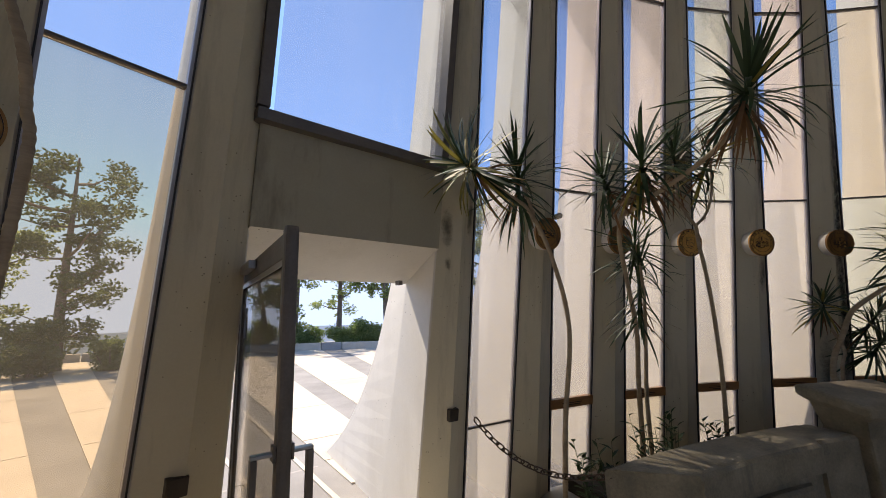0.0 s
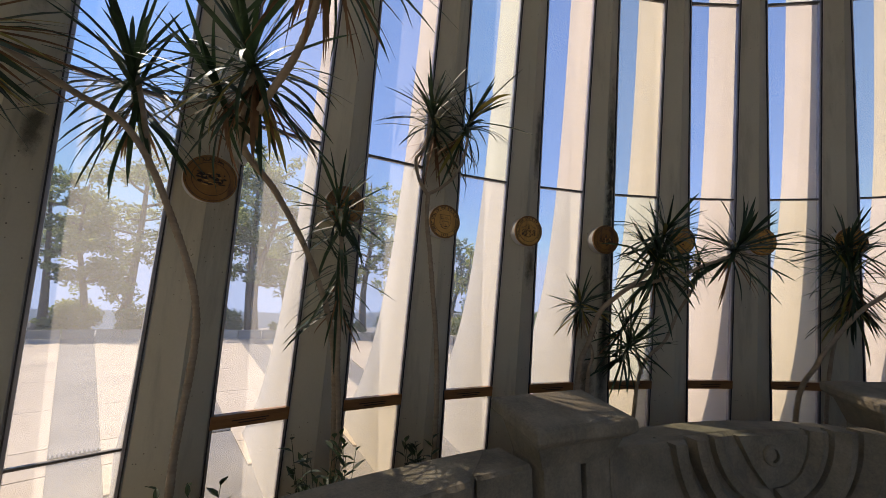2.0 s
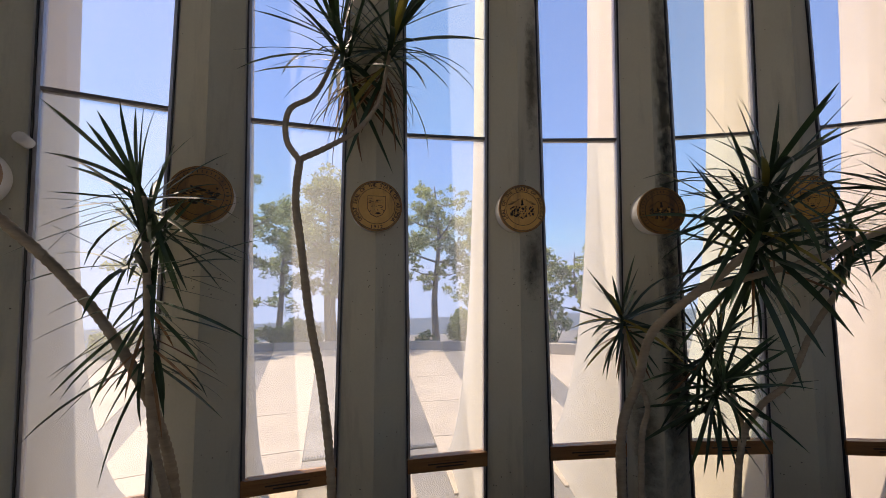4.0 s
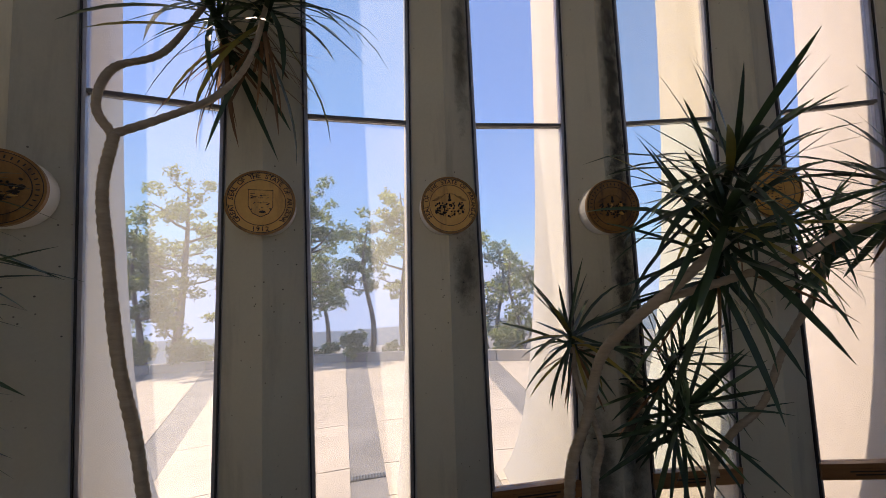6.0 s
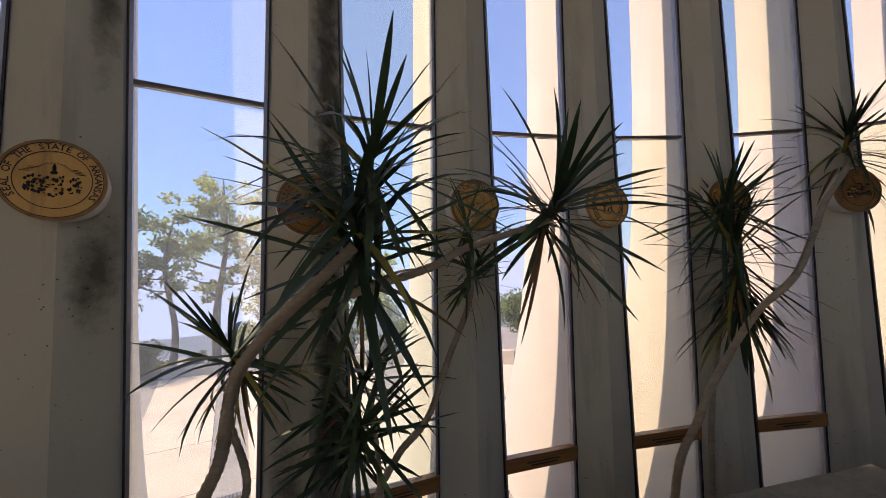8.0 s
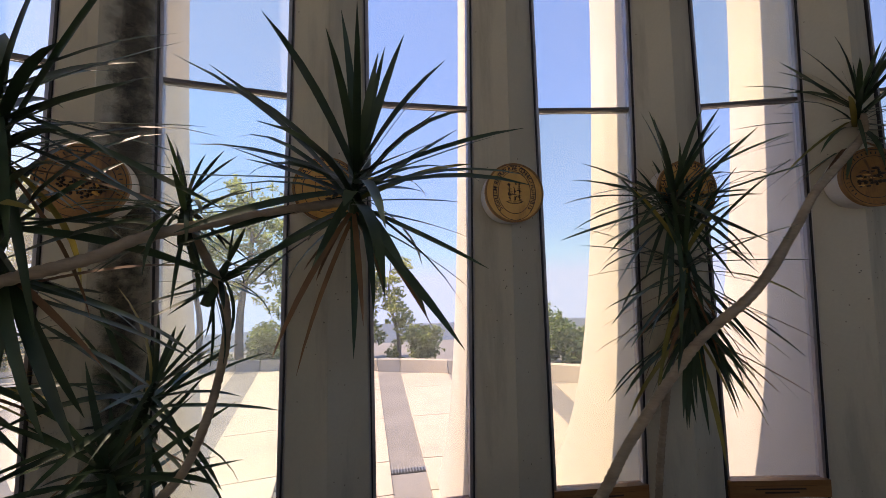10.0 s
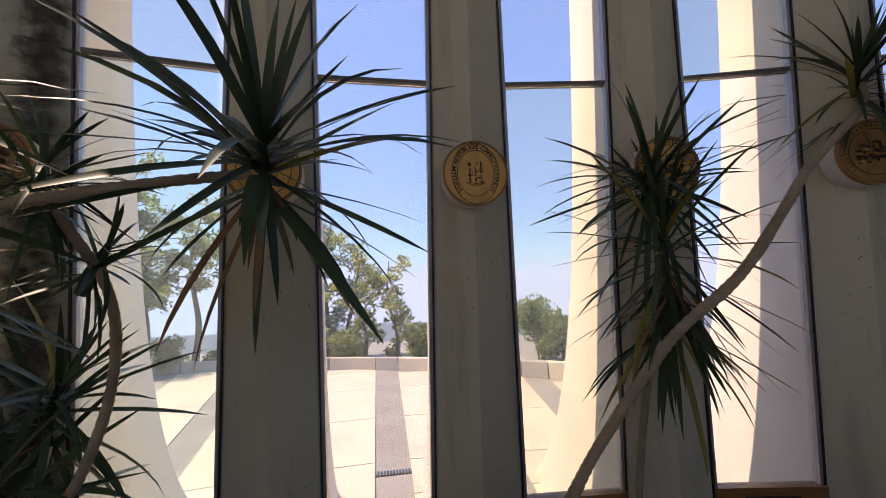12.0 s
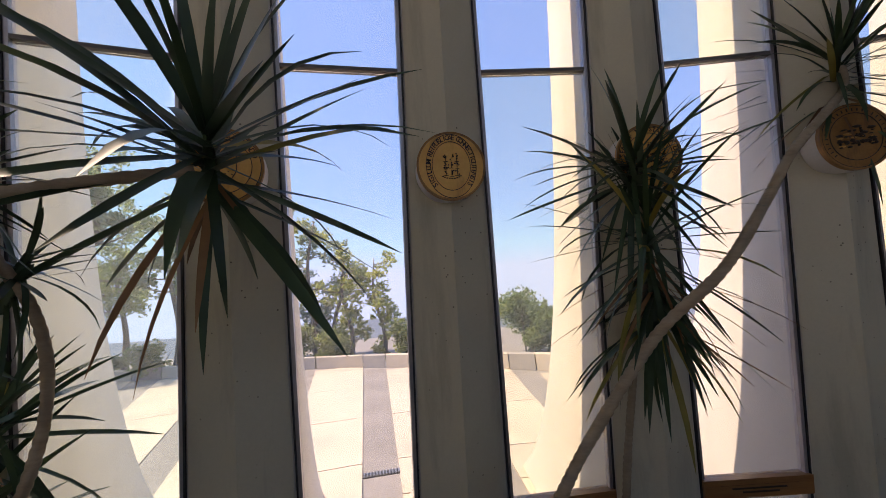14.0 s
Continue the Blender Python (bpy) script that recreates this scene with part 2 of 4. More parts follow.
def disc(bm, r, y0, y1, n=48, rim=0.0):
    """A round slab whose axis is y."""
    def ring(rad, y):
        return [(rad * math.cos(2 * math.pi * i / n), y, rad * math.sin(2 * math.pi * i / n)) for i in range(n)]
    rings = [ring(r, y1), ring(r, y0 + rim), ring(r - rim, y0)] if rim else [ring(r, y1), ring(r, y0)]
    return loft(bm, rings)


def annulus(bm, r0, r1, y0, y1, n=56):
    def ring(rad, y):
        return [(rad * math.cos(2 * math.pi * i / n), y, rad * math.sin(2 * math.pi * i / n)) for i in range(n)]
    rs = [ring(r0, y0), ring(r1, y0), ring(r1, y1), ring(r0, y1), ring(r0, y0)]
    return loft(bm, rs, caps=False)


def tube(bm, pts, radii, n=8):
    """A tapered round tube along the points."""
    pts = [Vector(p) for p in pts]
    side = Vector((0.31, 0.95, 0.05))
    rings = []
    for i, p in enumerate(pts):
        d = (pts[min(i + 1, len(pts) - 1)] - pts[max(i - 1, 0)]).normalized()
        u = d.cross(side).normalized() if abs(d.dot(side)) < 0.97 else d.cross(Vector((1, 0, 0))).normalized()
        v = d.cross(u)
        r = radii[i] if isinstance(radii, (list, tuple)) else radii
        rings.append([p + r * (math.cos(2 * math.pi * k / n) * u + math.sin(2 * math.pi * k / n) * v) for k in range(n)])
    return loft(bm, rings)


def smooth_line(pts, steps=6):
    """A Catmull-Rom curve through the points."""
    pts = [Vector(p) for p in pts]
    ext = [2 * pts[0] - pts[1], *pts, 2 * pts[-1] - pts[-2]]
    out = []
    for a, b, c, d in zip(ext, ext[1:], ext[2:], ext[3:]):
        for s in range(steps):
            t = s / steps
            out.append(0.5 * (2 * b + (c - a) * t + (2 * a - 5 * b + 4 * c - d) * t * t + (3 * b - a - 3 * c + d) * t ** 3))
    return out + [pts[-1]]


# ---- the ring of columns ----
COUNT = 51
STEP = 360 / COUNT
TOP = 7.4


def turn(k):
    """The pose of column k (column 4 stands on the y axis)."""
    return pose(0, 0, 0, 0, 0, -(k - 4) * STEP - (0.7 if k < -1.5 else 0))


def polar(r, deg, z):
    return Vector((r * math.sin(radians(deg)), r * math.cos(radians(deg)), z))


def r_glass(z):
    return 8.24 - 0.167 * z


def half_width(z):
    return 0.2406 - 0.0182 * z


def r_outer(z):
    return r_glass(z) + 0.62 + 1.95 * math.exp(-z / 1.1)


def column_mesh(low=-0.3):
    bm = bmesh.new()
    rings = []
    for i in range(31):
        z = low + (TOP - low) * (i / 30) ** 1.6
        r, w = r_glass(z), half_width(z)
        f = min(max(0.66 - 0.085 * z, 0.2), 0.7)
        o, wo = r_outer(z), 0.8 * w
        rings.append([(0, r - 0.10, z), (w - 0.012, r - 0.006, z), (w, r + 0.006, z), (w, r + f, z), (wo, o, z), (-wo, o, z), (-w, r + f, z), (-w, r + 0.006, z), (-w + 0.012, r - 0.006, z)])
    loft(bm, rings)
    # Faces towards the room take the second material, more olive and slightly darker.
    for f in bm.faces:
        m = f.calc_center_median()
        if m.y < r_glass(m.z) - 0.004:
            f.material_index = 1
    return bm


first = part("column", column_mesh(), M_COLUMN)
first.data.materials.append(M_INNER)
tagged(first, "tapering grey painted concrete column, leaning inwards, stained", "column", "ring of columns")
first.matrix_basis = turn(1)
columns = {1: first}
for k in range(-24, 27):
    if k in (1, -1):
        continue
    columns[k] = copy_thing(first, turn(k))

# ---- windows between the columns ----
Z_LOW, Z_SILL, Z_MID, Z_UP = 0.80, 0.894, 3.02, 5.31


def gap_half(z):
    """Half the clear width of a window at that height, at the glass."""
    return (r_glass(z) + 0.03) * math.sin(radians(STEP / 2)) - half_width(z) * math.cos(radians(STEP / 2))


def glazed(z0, z1, inset=0.0):
    """A thin pane that fills the gap between two heights."""
    bm = bmesh.new()
    rings = []
    for d in (0.03, 0.036):
        ring = []
        for s, z in ((-1, z0), (1, z0), (1, z1), (-1, z1)):
            ring.append((s * (gap_half(z) - inset), r_glass(z) * math.cos(radians(STEP / 2)) + d, z))
        rings.append(ring)
    return loft(bm, rings)


def rail(z, h, d0, d1, wide=0.0):
    bm = bmesh.new()
    rings = []
    for zz in (z - h / 2, z + h / 2):
        g, r = gap_half(zz) - wide, r_glass(zz) * math.cos(radians(STEP / 2))
        rings.append([(-g, r + d0, zz), (g, r + d0, zz), (g, r + d1, zz), (-g, r + d1, zz)])
    return loft(bm, rings)


def stile(side, z0, z1, inner, outer, front):
    bm = bmesh.new()
    rings = []
    for z in (z0, z1):
        g, r = gap_half(z), r_glass(z) * math.cos(radians(STEP / 2))
        a, b = side * (g - inner), side * (g - outer)
        rings.append([(a, r + front, z), (b, r + front, z), (b, r + 0.055, z), (a, r + 0.055, z)])
    return loft(bm, rings)


LOW_TINT = {-3: "amber", 0: "hazy", 1: "hazy", 2: "hazy", 3: "hazy", 4: "hazy", 5: "green", 6: "rose", 7: "straw", 8: "rose", 9: "straw"}
MID_TINT = {-3: "clear", 0: "clear", 3: "green", 5: "straw", 8: "straw"}


def window_between(k, number, board=True):
    """The glazing between columns k and k + 1."""
    w = thing("window_%d" % number, "tall narrow tinted window in thin dark metal frame", "window", "", "structure", turn(k + 0.5))
    low = LOW_TINT.get(k, ("rose", "green", "straw")[k % 3])
    levels = [(0.02, Z_LOW if board else 0.755), (Z_SILL if board else 0.775, Z_MID - 0.01), (Z_MID + 0.01, Z_UP - 0.01), (Z_UP + 0.01, TOP)]
    tones = ["straw" if k % 3 == 2 else low, low, MID_TINT.get(k, "rose"), "clear" if k % 2 else "rose"]
    for (z0, z1), tone in zip(levels, tones):
        part("pane", glazed(z0, z1), GLASS[tone], w)
    for z in (Z_MID, Z_UP):
        part("glazing_bar", rail(z, 0.017, 0.012, 0.05), M_BRONZE, w)
    for s in (-1, 1):
        part("sealant", stile(s, 0.0, TOP, 0.0, 0.008, 0.002), M_SEAL, w)
        part("window_frame", stile(s, 0.0, TOP, 0.008, 0.024, 0.010), M_ALU, w)
    if board:
        b = part("sill_board", rail((Z_LOW + Z_SILL) / 2, Z_SILL - Z_LOW, -0.012, 0.06, 0.004), M_WOOD, w, "varnished oak board with small dark lettering")
        rr = r_glass(0.85) * math.cos(radians(STEP / 2)) - 0.0145
        rng = random.Random(k + 60)
        for zz, wide in ((0.868, 0.17), (0.848, 0.11), (0.830, 0.08)):
            part("lettering", boxed(-wide - 0.03 * rng.random(), wide + 0.03 * rng.random(), rr, rr + 0.004, zz - 0.004, zz + 0.004), M_INK, b)
    else:
        part("glazing_bar", rail(0.765, 0.016, 0.012, 0.05), M_BRONZE, w)
    return w


number = 0
for k in range(-24, 27):
    if k in (-2, -1):
        continue
    number += 1
    window_between(k, number, k not in (0, -3))

# ---- the entrance between columns -2 and 0 ----
MID = (-1 - 4) * STEP + 0.35
PSTEP = STEP - 0.35
entrance = thing("entrance_portal", "grey concrete entrance portal with deep splayed opening", "portal", "", "structure", pose(0, 0, 0, 0, 0, -MID))


def chord(z, r):
    """Half the clear width between columns -2 and 0 at radius r."""
    return r * math.sin(radians(PSTEP)) - half_width(z) * math.cos(radians(PSTEP))


def slab(z0, z1, d0, d1, soft=0.0):
    bm = bmesh.new()
    rings = []
    for z in (z0, z1):
        r = r_glass(z) * math.cos(radians(PSTEP))
        rings.append([(-chord(z, r_glass(z) + d0), r + d0, z), (chord(z, r_glass(z) + d0), r + d0, z), (chord(z, r_glass(z) + d1), r + d1, z), (-chord(z, r_glass(z) + d1), r + d1, z)])
    return loft(bm, rings)


bm = bmesh.new()
rings = []
for s in (-1, 1):
    ring = []
    for z, d in ((2.32, -0.01), (2.955, -0.01), (2.955, 0.62), (2.08, 0.52)):
        r = r_glass(z)
        ring.append((s * (chord(z, r + d) + 0.01), r * math.cos(radians(PSTEP)) + d, z))
    rings.append(ring)
loft(bm, rings)
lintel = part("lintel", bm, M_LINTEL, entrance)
# Downward faces get the paler column material, all others the darker lintel tone.
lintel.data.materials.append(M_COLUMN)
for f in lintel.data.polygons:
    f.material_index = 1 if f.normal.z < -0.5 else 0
bm = slab(2.957, 3.025, -0.07, 0.10)
for v in bm.verts:
    if v.co.x < 0:
        v.co.x -= 0.05
        v.co.z -= 0.015
part("transom_sill", bm, M_BRONZE, entrance)
for s in (-1, 1):
    bm = bmesh.new()
    rings = []
    for z in (3.025, TOP):
        r, g = r_glass(z), chord(z, r_glass(z) - 0.02)
        lap = 0.05 if s < 0 else 0.0
        a, b, front, back = s * (g + lap), s * (g - 0.07 + lap), r * math.cos(radians(PSTEP)) - 0.07, r * math.cos(radians(PSTEP)) + 0.10
        ring = [(a, front, z), (b, front, z), (b, back, z), (a, back, z)]
        rings.append(ring)
    loft(bm, rings)
    part("transom_jamb", bm, M_BRONZE, entrance)
bm = bmesh.new()
rings = []
for d in (0.03, 0.038):
    rings.append([(s * (chord(z, r_glass(z)) - 0.07), r_glass(z) * math.cos(radians(PSTEP)) + d, z) for s, z in ((-1, 3.025), (1, 3.025), (1, TOP), (-1, TOP))])
loft(bm, rings)
part("pane", bm, GLASS["clear"], entrance)
part("door_stop", boxed(0.60, 0.64, 8.20, 8.26, 2.05, 2.09, bevel=0.004), M_BRONZE, entrance)

# the door leaf, swung into the room
HINGE, FREE = Vector((-5.20, 6.28, 0)), Vector((-4.565, 5.145, 0))
run = FREE - HINGE
WIDE = run.length
door = thing("door_1", "glazed door in worn dark steel frame, standing wide open", "door", "", "structure",
             Matrix.Translation(HINGE) @ pose(0, 0, 0, 0, 0, math.degrees(math.atan2(run.y, run.x))))
part("door_frame", boxed(0.0, 0.05, -0.022, 0.022, 0.02, 2.09, bevel=0.006), M_BRONZE, door)
part("door_frame", boxed(WIDE - 0.055, WIDE, -0.027, 0.027, 0.02, 2.115, bevel=0.016), M_BRONZE, door)
part("door_frame", boxed(0.05, WIDE - 0.055, -0.022, 0.022, 1.99, 2.09, bevel=0.006), M_BRONZE, door)
part("door_frame", boxed(0.05, WIDE - 0.055, -0.022, 0.022, 0.02, 0.20, bevel=0.006), M_BRONZE, door)
for y in (-0.016, 0.010):
    part("glazing_bead", boxed(0.05, WIDE - 0.055, y, y + 0.006, 1.965, 1.99), M_STEEL, door)
    for x in (0.05, WIDE - 0.067):
        part("glazing_bead", boxed(x, x + 0.012, y, y + 0.006, 0.20, 1.965), M_STEEL, door)
part("pane", boxed(0.05, WIDE - 0.055, -0.004, 0.004, 0.20, 1.99), GLASS["straw"], door)
part("sticker", boxed(0.18, 0.27, -0.007, -0.005, 1.66, 1.84), M_SEAL, door, "small dark notice on the glass")
part("closer_arm", boxed(0.30, 0.62, -0.06, -0.024, 2.03, 2.075, bevel=0.004), M_STEEL, door, "worn steel closer on the top rail")
for s in (-1, 1):
    grip = part("handle", boxed(WIDE - 0.045, WIDE - 0.012, min(s * 0.026, s * 0.105), max(s * 0.026, s * 0.105), 1.288, 1.300, bevel=0.003), M_STEEL, door, "flat worn metal pull bar")
    part("upright", boxed(WIDE - 0.048, WIDE - 0.008, min(s * 0.083, s * 0.105), max(s * 0.083, s * 0.105), 0.60, 1.289, bevel=0.004), M_BRONZE, grip)
    part("rose", boxed(WIDE - 0.052, WIDE - 0.004, min(s * 0.026, s * 0.036), max(s * 0.026, s * 0.036), 1.268, 1.322, bevel=0.004), M_BRONZE, grip)

# ---- floor, planter bed, ceiling ----
def round_sheet(name, radius, z, thick, material, n=102):
    bm = bmesh.new()
    loft(bm, [[polar(radius, 360 * i / n, zz) for i in range(n)] for zz in (z - thick, z)])
    return part(name, bm, material)


tagged(round_sheet("floor", 8.3, 0.0, 0.25, M_FLOOR), "plain polished stone floor of the hall", "floor", "", "structure")
tagged(round_sheet("ceiling", 7.02, TOP + 0.3, 0.3, M_CEIL), "plain pale plaster ceiling", "ceiling", "", "structure")


def arc_block(bm, r0, r1, a0, a1, z0, z1, n=10, lean=0.0):
    rings = []
    for i in range(n + 1):
        a = a0 + (a1 - a0) * i / n
        rings.append([polar(r0, a, z0), polar(r1, a, z0), polar(r1, a, z1), polar(r0 + lean, a, z1)])
    return loft(bm, rings)


soil = part("planter_soil", arc_block(bmesh.new(), 6.75, 8.12, -18.5, 62, 0.02, 0.14, 50), M_SOIL)
tagged(soil, "dry brown soil in the planting bed", "soil", "", "structure")


def wall_block(bm, a0, a1, r0, r1, z0, z1, skew=0.0, n=10, bevel=0.02, bump=0.0):
    """A curved block of the planter wall; skew turns its left end, bump arches its top."""
    arc_rings = []
    for i in range(n + 1):
        t = i / n
        a, b = a0 + (a1 - a0) * t, a0 - skew * (1 - t) + (a1 - a0 + skew * t) * t
        z = z1 + bump * math.sin(math.pi * t)
        arc_rings.append([polar(r0, a, z0), polar(r1, b, z0), polar(r1, b, z - bevel), polar(r1 - bevel, b, z), polar(r0 + bevel, a, z), polar(r0, a, z - bevel)])
    return loft(bm, arc_rings)


left_wall = thing("planter_wall", "weathered cast concrete planter wall with sunlit coping", "wall", "planter walls", "structure")
part("coping", wall_block(bmesh.new(), -22.4, -11.2, 6.42, 6.82, 0.60, 0.785, 3.0), M_ROUGH, left_wall)
part("coping", wall_block(bmesh.new(), -10.6, -7.2, 6.47, 6.82, 0.35, 0.78, 0.0, 4), M_ROUGH, left_wall)
part("notch", wall_block(bmesh.new(), -11.25, -10.55, 6.55, 6.80, 0.35, 0.72, 0.0, 2, 0.01), M_ROUGH, left_wall)
part("wall_face", wall_block(bmesh.new(), -22.0, -7.3, 6.50, 6.78, 0.0, 0.61, 2.5), M_ROUGH, left_wall)
part("rib", wall_block(bmesh.new(), -20.0, -12.2, 6.44, 6.52, 0.42, 0.52, 0.5), M_ROUGH, left_wall)
part("rib", wall_block(bmesh.new(), -18.0, -11.6, 6.44, 6.52, 0.22, 0.32, 0.5), M_ROUGH, left_wall)


def pedestal(at):
    """A square capped pier of the planter: tilted cap, tapering neck, two stems."""
    p = thing("planter_pier", "rough concrete pier with overhanging square cap", "pier", "planter piers", "", at @ pose(-0.085, -0.05, 0))
    def plate(y0, y1, x0, x1, z, drop):
        return [(x0, y0, z - drop), (x1, y0, z - drop), (x1, y1, z), (x0, y1, z)]
    bm = loft(bmesh.new(), [plate(6.40, 6.80, -0.34, 0.33, 0.985, 0.09), plate(6.34, 6.84, -0.39, 0.385, 1.03, 0.09), plate(6.34, 6.84, -0.39, 0.385, 1.09, 0.09), plate(6.36, 6.82, -0.375, 0.37, 1.107, 0.09)])
    bmesh.ops.bevel(bm, geom=bm.edges[:], offset=0.008, segments=1, affect="EDGES")
    part("cap", bm, M_ROUGH, p)
    bm = loft(bmesh.new(), [plate(6.46, 6.76, -0.27, 0.25, 0.78, 0.02), plate(6.41, 6.79, -0.33, 0.32, 0.985, 0.09)])
    part("neck", bm, M_ROUGH, p)
    part("stem", boxed(-0.27, 0.01, 6.45, 6.78, 0.0, 0.79, bevel=0.02), M_ROUGH, p)
    part("stem", boxed(0.06, 0.26, 6.47, 6.78, 0.0, 0.79, bevel=0.02), M_ROUGH, p)
    part("core", boxed(-0.1, 0.14, 6.56, 6.76, 0.0, 0.78), M_ROUGH, p)
    return p


pier = pedestal(pose(0, 0, 0, 0, 0, 3.7))
copy_thing(pier, pose(0, 0, 0, 0, 0, 3.7 - 25.3))
copy_thing(pier, pose(0, 0, 0, 0, 0, 3.7 - 50.6))


def relief_wall(at):
    """A stretch of planter wall with carved nested bands round an eye."""
    w = thing("relief_wall", "cast concrete planter wall carved with nested curved bands", "wall", "planter walls", "structure", at)
    part("wall_face", wall_block(bmesh.new(), -11.2, 9.6, 6.50, 6.80, 0.0, 0.76, 0.0, 24, 0.03, 0.05), M_ROUGH, w)
    part("end_block", wall_block(bmesh.new(), -11.2, -5.2, 6.42, 6.55, 0.0, 0.80, 0.0, 8, 0.03), M_ROUGH, w)
    for half, deep, proud, wide in ((0.92, 0.78, 0.14, 0.15), (0.69, 0.62, 0.10, 0.13), (0.49, 0.48, 0.06, 0.11)):
        for s in (-1, 1):
            rings = []
            for i in range(17):
                a = radians(88) * i / 16
                x, z = s * half * math.cos(a) ** 0.8, 0.80 - deep * math.sin(a) ** 1.1
                x2, z2 = s * (half - wide) * math.cos(a) ** 0.8, 0.80 - (deep - wide * 0.8) * math.sin(a) ** 1.1
                rings.append([polar(rr, math.degrees(xx / 6.5) + 1.5, zz) for xx, zz, rr in ((x, z, 6.56), (x, z, 6.51 - proud), (x * 0.5 + x2 * 0.5, z * 0.5 + z2 * 0.5, 6.495 - proud), (x2, z2, 6.515 - proud * 0.55), (x2, z2, 6.56))])
            part("band", loft(bmesh.new(), rings), M_ROUGH, w)
    bm = bmesh.new()
    outline = [(-0.27, 0.79), (0.27, 0.79), (0.23, 0.66), (0.10, 0.52), (-0.06, 0.43), (-0.17, 0.58)]
    loft(bm, [[polar(rr, math.degrees(x / 6.5) + 1.5, z) for x, z in outline] for rr in (6.52, 6.46)])
    part("eye_field", bm, M_ROUGH, w)
    bm = annulus(bmesh.new(), 0.045, 0.075, -0.02, 0.02, 28)
    bmesh.ops.transform(bm, matrix=pose(*polar(6.455, 1.5, 0.65), 0, 0, -1.5), verts=bm.verts)
    part("eye_ring", bm, M_ROUGH, w, "", True)
    return w


relief = relief_wall(pose(0, 0, 0, 0, 0, -9.0))
copy_thing(relief, pose(0, 0, 0, 0, 0, -9.0 - 25.3))

# ---- ground, paving, parapet ----
bm = bmesh.new()
rings = [[(r * math.cos(2 * math.pi * i / 64) - 12, r * math.sin(2 * math.pi * i / 64) + 7, z) for i in range(64)] for r, z in ((25.5, -0.12), (34, -0.5), (60, -8), (150, -40), (600, -150), (4000, -260))]
loft(bm, rings, caps=False)
bm.faces.new([v for v in bm.verts][:64])
tagged(part("ground", bm, M_GROUND, smooth=True), "dry wooded hillside falling away to hazy plain", "ground", "", "structure")

PX, PY, PR = -12.9, 7.3, 23.75


def parapet_radius(deg):
    """From the hall's axis to the parapet in that direction."""
    d = Vector((math.sin(radians(deg)), math.cos(radians(deg))))
    b = d.x * PX + d.y * PY
    return b + math.sqrt(b * b - (PX * PX + PY * PY - PR * PR))


pavement = thing("pavement", "radial paving of pale slabs and grey pebble strips", "pavement", "", "structure")
bm = bmesh.new()
loft(bm, [[polar(r, 360 * i / 153, z) for i in range(153)] for r, z in ((8.1, -0.02), (9.0, -0.02), (11.0, -0.02), (45.0, -0.02))], caps=False)
part("pebble_ground", bm, M_PEBBLE, pavement)
STRIP = 1.15
for k in range(-10, 14):
    mid = (k + 0.5 - 4) * STEP + (0.8 if k > -3 else 3.5)
    reach = parapet_radius(mid + STEP / 2)
    cuts = [9.6, 10.5, 11.55, 14.0, 17.5, 21.5, 26.0, 31.0]
    cuts = [c for c in cuts if c < reach - 0.4] + [reach]
    if k == -2:
        continue
    for r0, r1 in zip(cuts, cuts[1:]):
        g = 0.012
        rings = []
        for z in (-0.06, 0.0):
            ring = []
            for r, s in ((r0 + g, -1), (r0 + g, 1), (r1 - g, 1), (r1 - g, -1)):
                edge = STEP / 2 - STRIP if k != -3 or s < 0 else 0.1
                ring.append(polar(r, mid + STEP / 2 + s * edge, z))
            rings.append(ring)
        part("slab", loft(bmesh.new(), rings), M_PANEL, pavement)
    if k in (-4, -3, -1):
        continue
    grate = thing("drain_grate", "narrow slotted iron drain grate in the paving", "drain", "drain grates", "", pose(0, 0, 0, 0, 0, -mid))
    part("grate_frame", boxed(-0.24, 0.24, 11.10, 11.24, -0.03, -0.008), M_GRATE, grate)
    for i in range(12):
        x = -0.21 + i * 0.038
        part("bar", boxed(x, x + 0.018, 11.11, 11.23, -0.008, 0.004), M_STEEL, grate)
for mid in (-35.0, -31.4):
    rings = [[polar(r, mid + s * math.degrees(0.028 / r), z) for r, s in ((9.0, -1), (9.0, 1), (24, 1), (24, -1))] for z in (-0.05, 0.0)]
    part("joint_strip", loft(bmesh.new(), rings), M_PANEL, pavement)

for r in (10.4, 13.2, 16.6, 20.8):
    bm = bmesh.new()
    loft(bm, [[polar(rr, -44.5 + 14.0 * i / 20, z) for i in range(21)] for rr, z in ((r, -0.019), (r + 0.018, -0.0155), (r + 0.036, -0.019))], closed=False)
    part("joint", bm, M_GREY_STONE, pavement)

parapet = thing("parapet", "low pale stone parapet round the terrace", "parapet", "", "structure")
for k in range(-12, 16):
    mid = (k + 0.5 - 4) * STEP + 0.8
    for a0, a1, inset in ((mid - STRIP, mid + STRIP, -0.02), (mid + STRIP, mid + STEP - STRIP, 0.0)):
        rings = []
        for j in range(4):
            a = a0 + 0.05 + (a1 - a0 - 0.1) * j / 3
            r = parapet_radius(a) + inset
            rings.append([polar(r + d, a, z) for d, z in ((-0.03, -0.1), (0.03, 0.44), (0.07, 0.465), (0.42, 0.465), (0.45, -0.6))])
        part("stone", loft(bmesh.new(), rings), M_PARAPET if inset == 0 else M_GREY_STONE, parapet)

